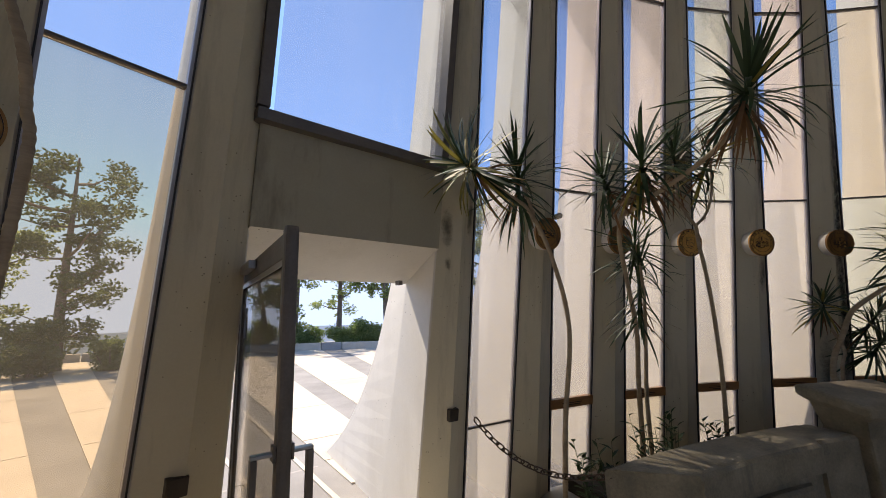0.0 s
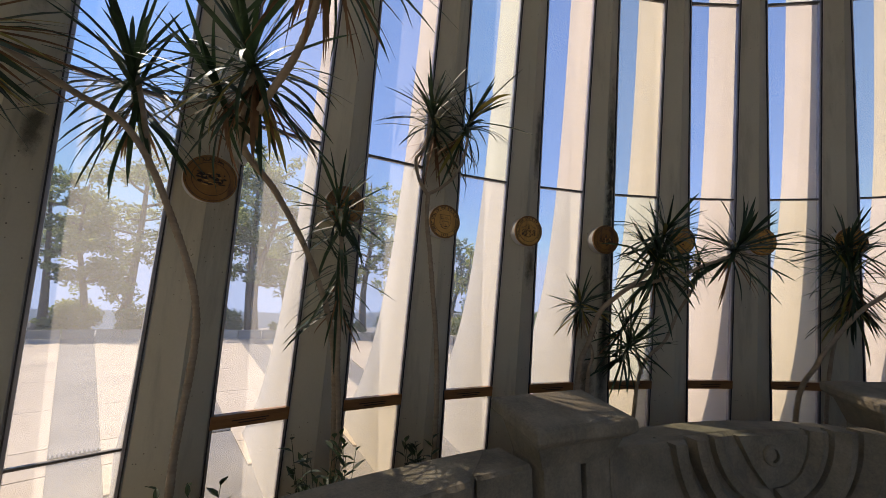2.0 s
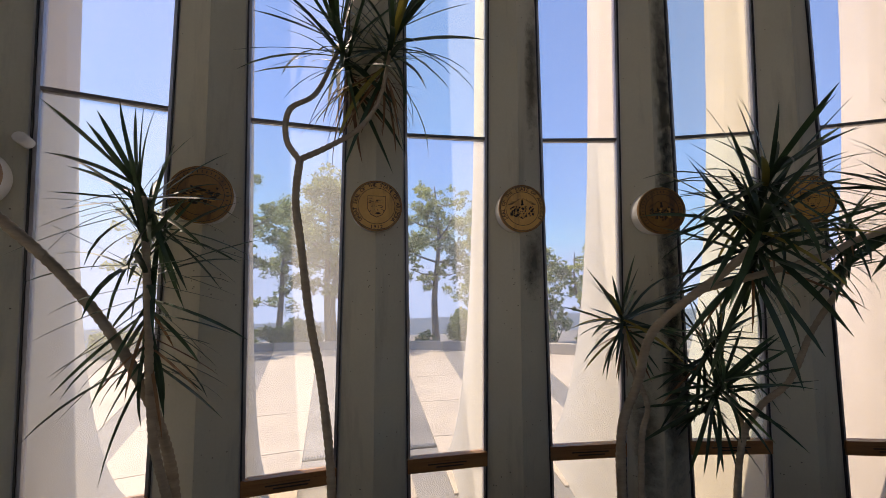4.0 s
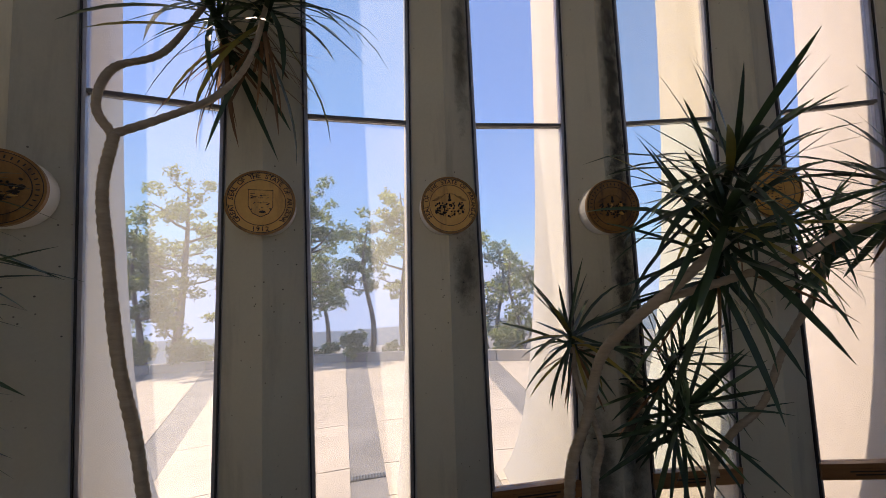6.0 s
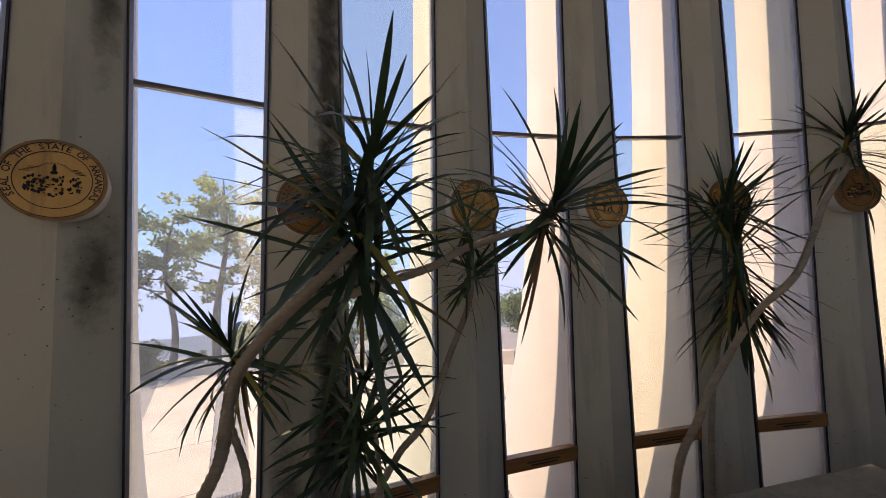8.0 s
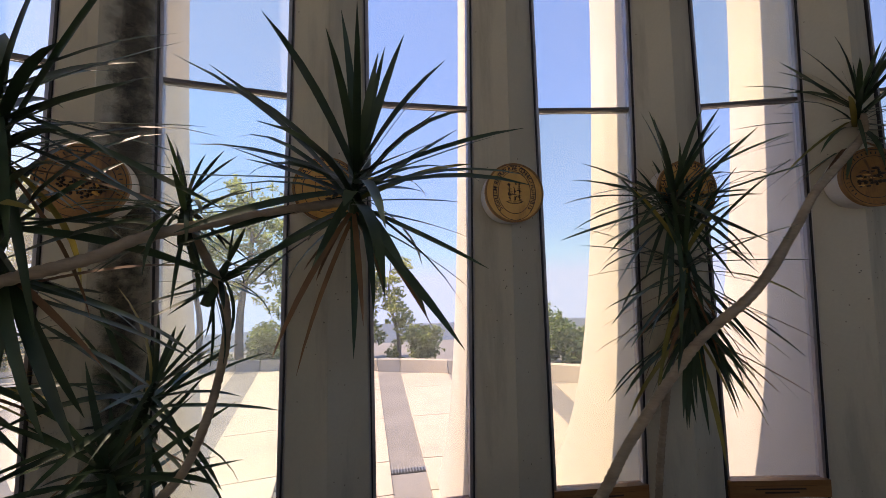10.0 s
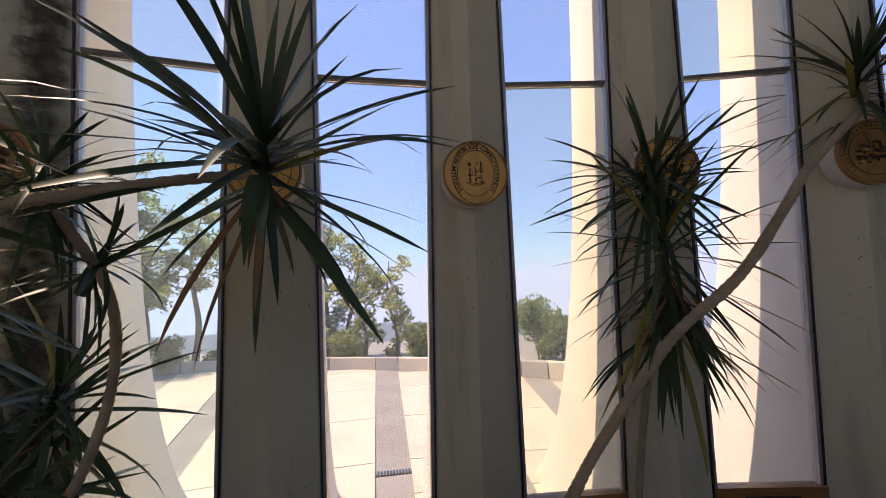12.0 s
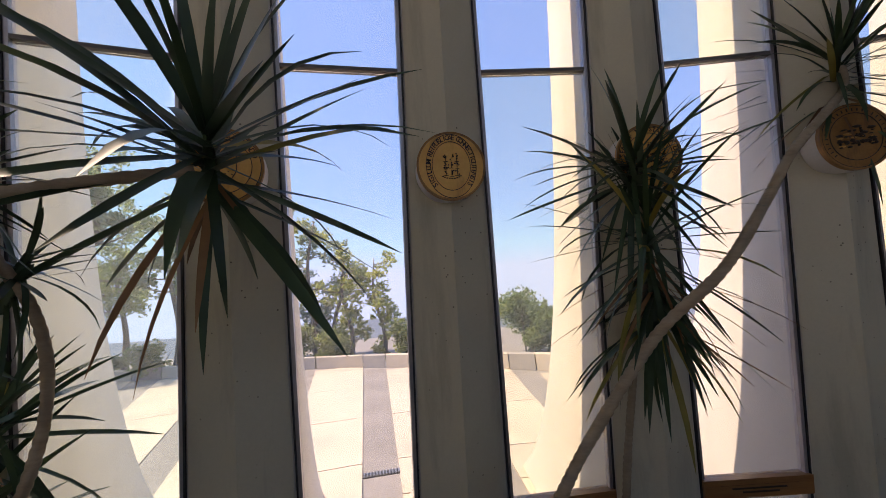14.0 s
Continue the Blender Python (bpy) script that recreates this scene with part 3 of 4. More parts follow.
# ---- distant hills, far beyond the terrace, their haze painted as a glow ----
hill_mat, ht, hb = nodes_of("haze_glow")
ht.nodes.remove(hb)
# One even blue glows by itself in place of haze over the hills.
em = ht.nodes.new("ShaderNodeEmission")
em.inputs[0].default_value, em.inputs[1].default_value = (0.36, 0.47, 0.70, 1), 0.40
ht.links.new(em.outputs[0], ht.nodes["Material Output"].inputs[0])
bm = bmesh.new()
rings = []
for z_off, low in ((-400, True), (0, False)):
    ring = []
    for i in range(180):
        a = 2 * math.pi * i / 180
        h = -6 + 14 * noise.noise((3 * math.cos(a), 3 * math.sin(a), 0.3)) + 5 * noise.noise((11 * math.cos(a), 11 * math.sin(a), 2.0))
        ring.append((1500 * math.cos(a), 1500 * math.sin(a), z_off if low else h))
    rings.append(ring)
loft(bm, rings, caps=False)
tagged(part("backdrop", bm, hill_mat), "line of distant hills in flat glowing haze blue", "hills", "", "structure")


# ---- trees beyond the parapet ----
def needle_crown(rng, clumps, density, size=0.16):
    """Many small needle tufts gathered in loose clumps."""
    verts, faces = [], []
    for c, rad in clumps:
        n = int(density * rad.x * rad.y * rad.z ** 0.5)
        for _ in range(n):
            while True:
                d = Vector((rng.uniform(-1, 1), rng.uniform(-1, 1), rng.uniform(-1, 1)))
                if 0.1 < d.length < 1:
                    break
            d *= 0.55 + 0.5 * rng.random()
            p = c + Vector((d.x * rad.x, d.y * rad.y, d.z * rad.z))
            for _ in range(2):
                u = Vector((rng.gauss(0, 1), rng.gauss(0, 1), rng.gauss(0, 0.7))).normalized()
                v = u.cross(Vector((rng.gauss(0, 1), rng.gauss(0, 1), rng.gauss(0, 1)))).normalized()
                s = size * rng.uniform(0.6, 1.4)
                i = len(verts)
                verts += [p - u * s, p + v * s * 0.45, p + u * s, p - v * s * 0.45]
                faces.append((i, i + 1, i + 2, i + 3))
    me = bpy.data.meshes.new("crown")
    me.from_pydata(verts, [], faces)
    return me


def pine(seed, az, dist, height, lean=0.08, spread=1.0, start=0.35, material=None, label="", base=-0.6, trunks=1):
    rng = random.Random(seed)
    foot = polar(dist, az, base)
    t = thing("pine_tree", label or "tall leaning pine with airy green crown", "tree", "pines beyond the terrace", "", Matrix.Translation(foot))
    clumps = []
    for q in range(trunks):
        side = Vector((rng.uniform(-1, 1) * lean * height, rng.uniform(-0.5, 0.5) * lean * height, 0)) + Vector((q * 0.9 * (1 if rng.random() < 0.5 else -1), 0, 0))
        line = smooth_line([(q * 0.35, 0, 0), side * 0.25 + Vector((rng.uniform(-0.2, 0.2), 0, height * 0.3)), side * 0.7 + Vector((rng.uniform(-0.4, 0.4), 0, height * 0.65)), side + Vector((0, 0, height * 0.97))], 5)
        r0 = 0.024 * height
        part("trunk", tube(bmesh.new(), line, [r0 * (1 - 0.85 * i / (len(line) - 1)) for i in range(len(line))], 8), M_BARK, t, "", True)
        n = int(10 + height * 0.9)
        for i in range(n):
            f = start + (0.98 - start) * (i + rng.random() * 0.6) / n
            p = line[min(int(f * (len(line) - 1)), len(line) - 1)]
            a = rng.uniform(0, 2 * math.pi)
            reach = spread * height * 0.20 * (1.25 - 0.75 * abs(f - 0.62) / 0.5) * rng.uniform(0.45, 1.15)
            tip = p + Vector((math.cos(a) * reach, math.sin(a) * reach, reach * rng.uniform(0.1, 0.55)))
            midp = p.lerp(tip, 0.5) + Vector((0, 0, -0.08 * reach))
            part("limb", tube(bmesh.new(), [p, midp, tip], [0.07 * reach * 0.5, 0.05 * reach * 0.5, 0.02], 5), M_BARK, t)
            for s in range(5):
                c = p.lerp(tip, 0.35 + 0.17 * s) + Vector((rng.gauss(0, 0.4), rng.gauss(0, 0.4), rng.gauss(0.1, 0.35))) * reach * 0.6
                rr = reach * rng.uniform(0.10, 0.27) + 0.2
                clumps.append((c, Vector((rr * 1.1, rr * 1.1, rr * 0.8))))
    me = needle_crown(rng, clumps, 210, 0.11)
    me.materials.append(material or M_PINE)
    crown = new("crown", me)
    crown.parent = t
    return t


def bush(seed, az, dist, w, h, material=None, base=-0.5):
    rng = random.Random(seed)
    t = thing("bush", "dense round green bush behind the parapet", "bush", "bushes beyond the terrace", "", Matrix.Translation(polar(dist, az, base)))
    for i in range(4):
        tip = Vector((rng.uniform(-0.4, 0.4) * w, rng.uniform(-0.3, 0.3) * w, h * 0.7))
        part("stem", tube(bmesh.new(), [(0.05 * i, 0, 0), tip * 0.5, tip], [0.04, 0.03, 0.01], 5), M_BARK, t)
    clumps = []
    for i in range(12):
        a = rng.uniform(0, 2 * math.pi)
        f = rng.random()
        c = Vector((math.cos(a) * w * 0.38 * f, math.sin(a) * w * 0.38 * f, h * rng.uniform(0.3, 0.8)))
        clumps.append((c, Vector((w * 0.2, w * 0.2, h * 0.22))))
    me = needle_crown(rng, clumps, 900, 0.09)
    me.materials.append(material or M_BUSH)
    crown = new("foliage", me)
    crown.parent = t
    return t


DEEP = "big dark pine with layered crown"
pine(1, -41.0, 31, 11.5, 0.06, 1.15, 0.12, M_PINE_SHADED, "broad pine with dense crown down to the ground")
pine(2, -46.5, 36, 9.0, 0.06, 1.0, 0.25)
pine(3, -26.3, 36, 10.5, 0.16, 1.0, 0.42)
pine(4, -23.4, 36, 10.0, 0.14, 0.9, 0.40, M_PINE)
pine(5, -21.0, 35, 13.3, 0.05, 1.0, 0.10, M_PINE, DEEP)
pine(6, -15.5, 36, 11.5, 0.12, 0.9, 0.35)
pine(7, -9.6, 33, 13.0, 0.08, 0.95, 0.38, M_PINE, DEEP, -0.6, 2)
pine(8, -5.8, 37, 9.5, 0.10, 0.7, 0.5)
pine(9, -0.9, 30, 9.2, 0.07, 0.62, 0.55, M_PINE, "slender pine with bare crooked trunk")
pine(10, 3.0, 31, 11.8, 0.07, 0.85, 0.42, M_PINE_YELLOW, "yellow-green pine with rounded crown")
pine(11, 8.4, 31, 11.0, 0.06, 1.0, 0.25, M_PINE_YELLOW, "yellow-green pine with rounded crown")
pine(12, 12.4, 28, 8.4, 0.03, 0.6, 0.15, M_CYPRESS, "dark upright conifer beyond the parapet")
pine(13, 16.0, 26, 6.0, 0.04, 0.95, 0.12, M_PINE_YELLOW, "young yellow-green pine beyond the parapet")
pine(14, 19.5, 25, 5.6, 0.05, 0.9, 0.1, M_PINE_YELLOW, "young yellow-green pine beyond the parapet")
pine(15, 14.3, 30, 7.5, 0.04, 0.7, 0.15, M_CYPRESS, "dark upright conifer beyond the parapet")
for i, (az, dist, w, h, mat) in enumerate([(-43, 29, 3.5, 3.0, M_PINE_SHADED), (-37.5, 29, 2.6, 2.2, None), (-29.5, 35, 3.5, 2.4, M_PINE), (-24.3, 36, 4, 2.8, M_PINE_YELLOW), (-19.2, 34, 3.0, 2.2, None), (-14.8, 33, 3.6, 2.6, None),
                                          (-12.0, 32, 2.8, 2.4, M_PINE), (-2.8, 28.5, 2.4, 2.4, None), (1.3, 28, 1.6, 1.6, None), (5.5, 27, 3.0, 2.8, M_PINE), (9.0, 26, 3.0, 2.6, M_PINE), (15.0, 24.5, 2.6, 2.3, M_PINE), (22.0, 23, 2.6, 2.4, M_PINE), (-6.0, 30, 2.2, 1.7, None),
                                          (34.5, 22, 3.2, 3.3, None), (38.0, 21, 3.0, 2.2, None), (42.5, 21, 2.6, 2.6, M_PINE), (47, 21, 3, 2.4, None)]):
    bush(100 + i, az, dist, w, h, mat)
bm = bmesh.new()
bmesh.ops.create_icosphere(bm, subdivisions=3, radius=0.45)
for v in bm.verts:
    v.co *= 1 + 0.25 * noise.noise(v.co * 3)
    v.co.z *= 0.6
rock = part("boulder", bm, M_PARAPET, None, "", True)
rock.location = polar(parapet_radius(-27.4) + 0.22, -27.4, 0.62)
tagged(rock, "pale rough boulder resting on the parapet", "rock")


# ---- dragon trees in the planting bed ----
def blade(length, width, droop, twist, rows=7):
    """A long strap leaf along x with a folded midrib, bending down towards its tip."""
    bm = bmesh.new()
    rings = []
    x = z = 0.0
    a = 0.0
    for i in range(rows):
        t = i / (rows - 1)
        w = width * (0.55 + 1.6 * t) * (1 - t) ** 0.75 if t > 0.25 else width * (0.6 + 0.9 * t)
        if i == rows - 1:
            w = 0.0008
        tw = twist * t
        up = 0.22 * w
        ring = []
        for s, h in ((-1, up), (0, -0.12 * w), (1, up)):
            ring.append((x, s * w * math.cos(tw), z + h + s * w * math.sin(tw)))
        rings.append(ring)
        a = -droop * t ** 1.3
        x += length / (rows - 1) * math.cos(a)
        z += length / (rows - 1) * math.sin(a)
    loft(bm, rings, closed=False)
    me = bpy.data.meshes.new("leaf")
    bm.to_mesh(me)
    bm.free()
    for p in me.polygons:
        p.use_smooth = True
    return me


leaf_rng = random.Random(5)
BLADES = {}
for kind, mat, droops in (("up", M_LEAF, (0.1, 0.25, 0.4)), ("out", M_LEAF, (0.1, 0.3, 0.6, 1.1)), ("down", M_LEAF, (0.3, 0.6, 0.2)), ("pale", M_LEAF_PALE, (0.4, 0.8)), ("dry", M_LEAF_DRY, (0.2, 0.5))):
    BLADES[kind] = []
    for d in droops:
        for tw in (0.0, 0.7, -0.6):
            me = blade(1.0, 0.021 if kind != "dry" else 0.014, d, tw)
            me.materials.append(mat)
            BLADES[kind].append(me)


def rosette(parent, at, size, count, seed, axis=(0, 0, 1), pale=0.02, dry=0.12, hang=0.3, wide=1.0, depth=0.16):
    """A tuft of strap leaves round a short stem end; hang is the share of old leaves that point down."""
    rng = random.Random(seed)
    axis = Vector(axis).normalized()
    at = Vector(at)
    core = part("rosette", tube(bmesh.new(), [at - axis * depth, at - axis * depth * 0.4, at + axis * 0.05], [0.016, 0.02, 0.008], 7), M_LEAF, parent, "spiky tuft of long dark green leaves")
    tilt = Vector((0, 0, 1)).rotation_difference(axis)
    count = int(count * 1.3)
    for i in range(count):
        f = (i + rng.random()) / count
        if f > 1 - hang:
            el = -math.radians(rng.triangular(5, 75, 35))
            kind = "dry" if rng.random() < dry * 2.0 else "down"
        elif f > 0.17:
            el = math.radians(rng.gauss(8, 26))
            kind = "pale" if rng.random() < pale * 2 else "out"
        else:
            el = math.radians(rng.uniform(30, 80))
            kind = "up"
        if rng.random() < pale:
            kind = "pale"
        me = rng.choice(BLADES[kind])
        ob = bpy.data.objects.new("leaf", me)
        scene.collection.objects.link(ob)
        ob.parent = core
        length = size * rng.uniform(0.72, 1.12) * (0.85 if kind in ("up", "dry") else 1.0)
        q = tilt @ Euler((0, -el, i * 2.399963 + rng.gauss(0, 0.2))).to_quaternion()
        start = at + axis * (0.04 - depth * f) + q @ Vector((0.012, 0, 0))
        s = wide * rng.uniform(0.75, 1.25) * (0.44 + 0.72 * size)
        ob.matrix_basis = Matrix.LocRotScale(start, q, (length, s * 0.95, length))
    return core


def cane(parent, pts, r0, r1, steps=7):
    """A bark-ringed stem: a narrow groove every few centimetres and slight swellings between."""
    coarse = smooth_line(pts, steps)
    line = [coarse[0]]
    for p in coarse[1:]:
        gap = (p - line[-1]).length
        n = max(1, round(gap / 0.011))
        q = line[-1]
        line += [q.lerp(p, (i + 1) / n) for i in range(n)]
    n = len(line)
    radii = [(r0 + (r1 - r0) * i / (n - 1)) * ((0.90, 1.03, 1.06)[i % 3] + 0.04 * math.sin(i * 0.23 + r0 * 900)) for i in range(n)]
    return part("cane", tube(bmesh.new(), line, radii, 9), M_CANE, parent, "", True)


def dragon_tree(label):
    return thing("dragon_tree", label, "plant", "dragon trees in the planter")


a = dragon_tree("tall dragon tree with bent grey cane and yellowing head")
cane(a, [(-2.80, 7.20, 0.12), (-2.78, 7.09, 0.82), (-2.72, 6.97, 1.61), (-2.88, 6.81, 2.21), (-3.08, 6.72, 2.61), (-3.31, 6.61, 2.74), (-3.53, 6.45, 2.85), (-3.62, 6.36, 2.89)], 0.024, 0.016)
cane(a, [(-2.98, 6.77, 2.42), (-3.05, 6.80, 2.72), (-3.12, 6.82, 2.98)], 0.017, 0.013, 4)
rosette(a, (-3.66, 6.34, 2.86), 0.50, 66, 11, (-0.8, -0.3, 0.45), 0.14, 0.3, 0.4)
rosette(a, (-3.14, 6.81, 3.02), 0.54, 72, 12, (-0.1, -0.35, 1), 0.01, 0.2, 0.35, 1.0, 0.3)

b = dragon_tree("dragon tree with crooked cane leaning into the room, three heads")
cane(b, [(-1.84, 7.55, 0.12), (-1.87, 7.42, 1.03), (-1.94, 7.23, 1.54), (-2.11, 7.0, 1.99), (-2.32, 6.7, 2.33), (-2.47, 6.38, 2.47), (-2.45, 6.2, 2.62), (-2.40, 6.13, 2.76)], 0.026, 0.016)
cane(b, [(-2.46, 6.36, 2.48), (-2.36, 6.10, 2.56), (-2.22, 5.85, 2.68), (-2.15, 5.66, 2.80), (-2.13, 5.55, 2.98)], 0.018, 0.014)
rosette(b, (-2.42, 6.14, 2.78), 0.48, 76, 21, (-0.2, -0.4, 1), 0.02, 0.4, 0.4)
rosette(b, (-2.60, 6.34, 2.74), 0.44, 46, 22, (-0.5, -0.3, 1), 0.01, 0.3, 0.3)
rosette(b, (-2.13, 5.52, 3.00), 0.50, 80, 23, (0.1, -0.4, 1), 0.01, 0.4, 0.4)

b3 = dragon_tree("slender dragon tree with long drooping leafy head before a column")
cane(b3, [(-1.80, 7.46, 0.12), (-1.84, 7.36, 0.9), (-1.88, 7.22, 1.35), (-1.89, 7.12, 1.9), (-1.93, 7.08, 2.38)], 0.022, 0.014)
rosette(b3, (-1.94, 7.08, 2.40), 0.46, 40, 24, (-0.15, -0.5, 0.85), 0.0, 0.0, 0.2, 0.8, 0.25)
rosette(b3, (-1.91, 7.10, 2.18), 0.43, 56, 25, (0.0, -0.2, 1), 0.0, 0.05, 0.55, 0.85, 0.6)

c = dragon_tree("forked dragon tree with thin dark cane and twin heads")
cane(c, [(-1.12, 7.35, 0.12), (-1.12, 7.25, 1.0), (-1.16, 7.18, 1.5), (-1.21, 7.12, 1.82), (-1.25, 7.09, 2.14), (-1.28, 7.08, 2.37), (-1.27, 7.09, 2.57)], 0.022, 0.017)
cane(c, [(-1.27, 7.09, 2.56), (-1.34, 7.10, 2.68), (-1.35, 7.18, 2.88), (-1.25, 7.3, 3.05), (-1.16, 7.42, 3.4)], 0.015, 0.012)
cane(c, [(-1.27, 7.09, 2.57), (-1.14, 7.13, 2.66), (-1.0, 7.2, 2.8), (-0.90, 7.24, 3.0), (-0.84, 7.26, 3.32)], 0.014, 0.011)
rosette(c, (-1.14, 7.40, 3.44), 0.58, 62, 31, (-0.25, -0.5, 0.9), 0.03, 0.4, 0.32, 1.0, 0.3)
rosette(c, (-0.83, 7.26, 3.38), 0.56, 56, 32, (0.3, -0.5, 0.9), 0.03, 0.4, 0.32, 1.0, 0.28)

e = dragon_tree("many-headed dragon tree with thick twisting canes")
cane(e, [(0.42, 7.60, 0.12), (0.45, 7.58, 0.9), (0.48, 7.55, 1.18), (0.56, 7.50, 1.39), (0.59, 7.37, 1.67), (0.67, 7.19, 1.84), (0.78, 7.05, 1.97), (0.92, 6.94, 2.12)], 0.032, 0.02)
cane(e, [(0.52, 7.62, 0.12), (0.60, 7.60, 1.0), (0.66, 7.58, 1.25), (0.60, 7.62, 1.5), (0.61, 7.66, 1.70)], 0.022, 0.014)
cane(e, [(0.72, 7.14, 1.90), (0.95, 6.98, 1.97), (1.19, 6.88, 2.04), (1.31, 6.85, 2.10), (1.58, 6.83, 2.18), (1.82, 6.85, 2.25)], 0.017, 0.014)
cane(e, [(1.05, 7.60, 0.12), (1.16, 7.52, 0.95), (1.27, 7.46, 1.22), (1.39, 7.35, 1.39), (1.47, 7.25, 1.66), (1.49, 7.07, 1.92), (1.40, 6.92, 2.13)], 0.022, 0.012)
cane(e, [(1.20, 7.49, 1.05), (1.22, 7.56, 1.25), (1.23, 7.62, 1.45)], 0.014, 0.012, 4)
rosette(e, (0.98, 6.90, 2.42), 0.52, 52, 41, (0.05, -0.5, 0.85), 0.01, 0.06, 0.2, 1.0, 0.2)
rosette(e, (0.92, 6.92, 2.20), 0.54, 54, 42, (-0.25, -0.55, 0.7), 0.05, 0.2, 0.3, 1.0, 0.35)
rosette(e, (1.85, 6.85, 2.31), 0.60, 54, 43, (-0.1, -0.65, 0.75), 0.03, 0.08, 0.28, 1.15)
rosette(e, (0.61, 7.66, 1.76), 0.42, 48, 44, (-0.4, -0.45, 0.8), 0.07, 0.25, 0.3, 0.9)
rosette(e, (1.23, 7.63, 1.62), 0.46, 44, 45, (0.25, -0.5, 0.8), 0.05, 0.2, 0.3, 0.9, 0.3)
rosette(e, (1.14, 7.55, 1.36), 0.46, 44, 46, (-0.1, -0.6, 0.7), 0.0, 0.05, 0.4, 0.9, 0.3)
rosette(e, (1.38, 6.90, 2.19), 0.24, 32, 47, (0.0, -0.1, 1), 0.0, 0.05, 0.3, 0.7, 0.1)
rosette(e, (1.47, 7.02, 2.02), 0.22, 26, 48, (0.3, -0.2, 0.7), 0.0, 0.05, 0.3, 0.7, 0.1)

f = dragon_tree("dragon tree with drooping head before a column")
cane(f, [(3.55, 7.25, 0.12), (3.60, 7.12, 1.0), (3.58, 6.95, 1.6), (3.50, 6.78, 2.0), (3.46, 6.74, 2.36)], 0.022, 0.014)
rosette(f, (3.45, 6.73, 2.42), 0.54, 50, 51, (-0.25, -0.4, 0.9), 0.0, 0.0, 0.15, 0.9, 0.15)
rosette(f, (3.49, 6.74, 2.18), 0.56, 112, 52, (-0.05, -0.1, 1), 0.05, 0.12, 0.62, 0.85, 0.5)

g = dragon_tree("dragon tree with long diagonal pale cane")
cane(g, [(2.60, 7.05, 0.12), (2.75, 6.98, 0.85), (2.93, 6.89, 1.15), (3.06, 6.83, 1.34), (3.27, 6.64, 1.70), (3.43, 6.45, 1.92), (3.73, 6.39, 2.18), (3.96, 6.35, 2.39), (4.20, 6.28, 2.58), (4.38, 6.24, 2.72), (4.44, 6.24, 2.84)], 0.024, 0.018)
rosette(g, (4.44, 6.25, 2.88), 0.52, 76, 61, (-0.3, -0.35, 0.9), 0.02, 0.3, 0.35, 0.9, 0.25)

h = dragon_tree("dragon tree with plain brown cane by the entrance")
cane(h, [(-5.35, 4.75, 0.0), (-5.15, 4.66, 1.2), (-5.07, 4.65, 2.1), (-5.08, 4.64, 2.3), (-5.09, 4.62, 2.44), (-5.14, 4.60, 2.62), (-5.25, 4.55, 3.1)], 0.015, 0.012)
rosette(h, (-5.26, 4.54, 3.2), 0.42, 50, 71)

# ---- low shoots in the bed ----
sprout_bm = loft(bmesh.new(), [[(0, -0.001, 0), (0, 0, -0.001), (0, 0.001, 0)], [(0.018, -0.010, 0.002), (0.018, 0, -0.002), (0.018, 0.010, 0.002)], [(0.036, -0.008, 0), (0.036, 0, -0.003), (0.036, 0.008, 0)], [(0.055, -0.0006, -0.006), (0.055, 0, -0.006), (0.055, 0.0006, -0.006)]], closed=False)
SPROUT_LEAF = bpy.data.meshes.new("leaf")
sprout_bm.to_mesh(SPROUT_LEAF)
sprout_bm.free()
SPROUT_LEAF.materials.append(M_SPROUT)


def shoot(x, y, z, seed, n=4, tall=0.22):
    rng = random.Random(seed)
    t = thing("seedling", "small leafy shoot in the planting bed", "plant", "shoots in the bed", "", pose(x, y, z))
    for i in range(n):
        tip = Vector((rng.uniform(-0.1, 0.1), rng.uniform(-0.06, 0.06), tall * rng.uniform(0.7, 1.2)))
        s = part("stem", tube(bmesh.new(), [(0, 0, 0), tip * 0.5 + Vector((0.01, 0, 0)), tip], [0.004, 0.003, 0.002], 5), M_SPROUT, t)
        for j in range(8):
            p = tip * (0.3 + 0.7 * j / 7)
            lf = new("leaf", SPROUT_LEAF)
            lf.parent = s
            lf.matrix_basis = Matrix.LocRotScale(p, Euler((0, -rng.uniform(0.2, 0.9), j * 2.4 + rng.random())), Vector((1, 1, 1)) * rng.uniform(1.3, 2.0))


for i, (x, y) in enumerate([(-1.95, 7.05), (-2.05, 7.12), (-1.83, 7.1), (-2.55, 6.85), (-1.22, 7.22), (-1.3, 7.25), (-2.72, 6.9)]):
    shoot(x, y, 0.13, 300 + i, 5 if i % 3 else 6, 0.62 if i < 3 else 0.52)

# ---- seals on the columns ----
GLYPHS = {}


def glyph(ch):
    """Outline mesh of one letter of the built-in font, lying in x and y."""
    if ch not in GLYPHS:
        cu = bpy.data.curves.new("glyph", "FONT")
        cu.body, cu.align_x, cu.resolution_u, cu.extrude, cu.offset = ch, "CENTER", 2, 0.02, 0.012
        ob = bpy.data.objects.new("glyph", cu)
        scene.collection.objects.link(ob)
        dg = bpy.context.evaluated_depsgraph_get()
        dg.update()
        GLYPHS[ch] = bpy.data.meshes.new_from_object(ob.evaluated_get(dg))
        bpy.data.objects.remove(ob)
    return GLYPHS[ch]


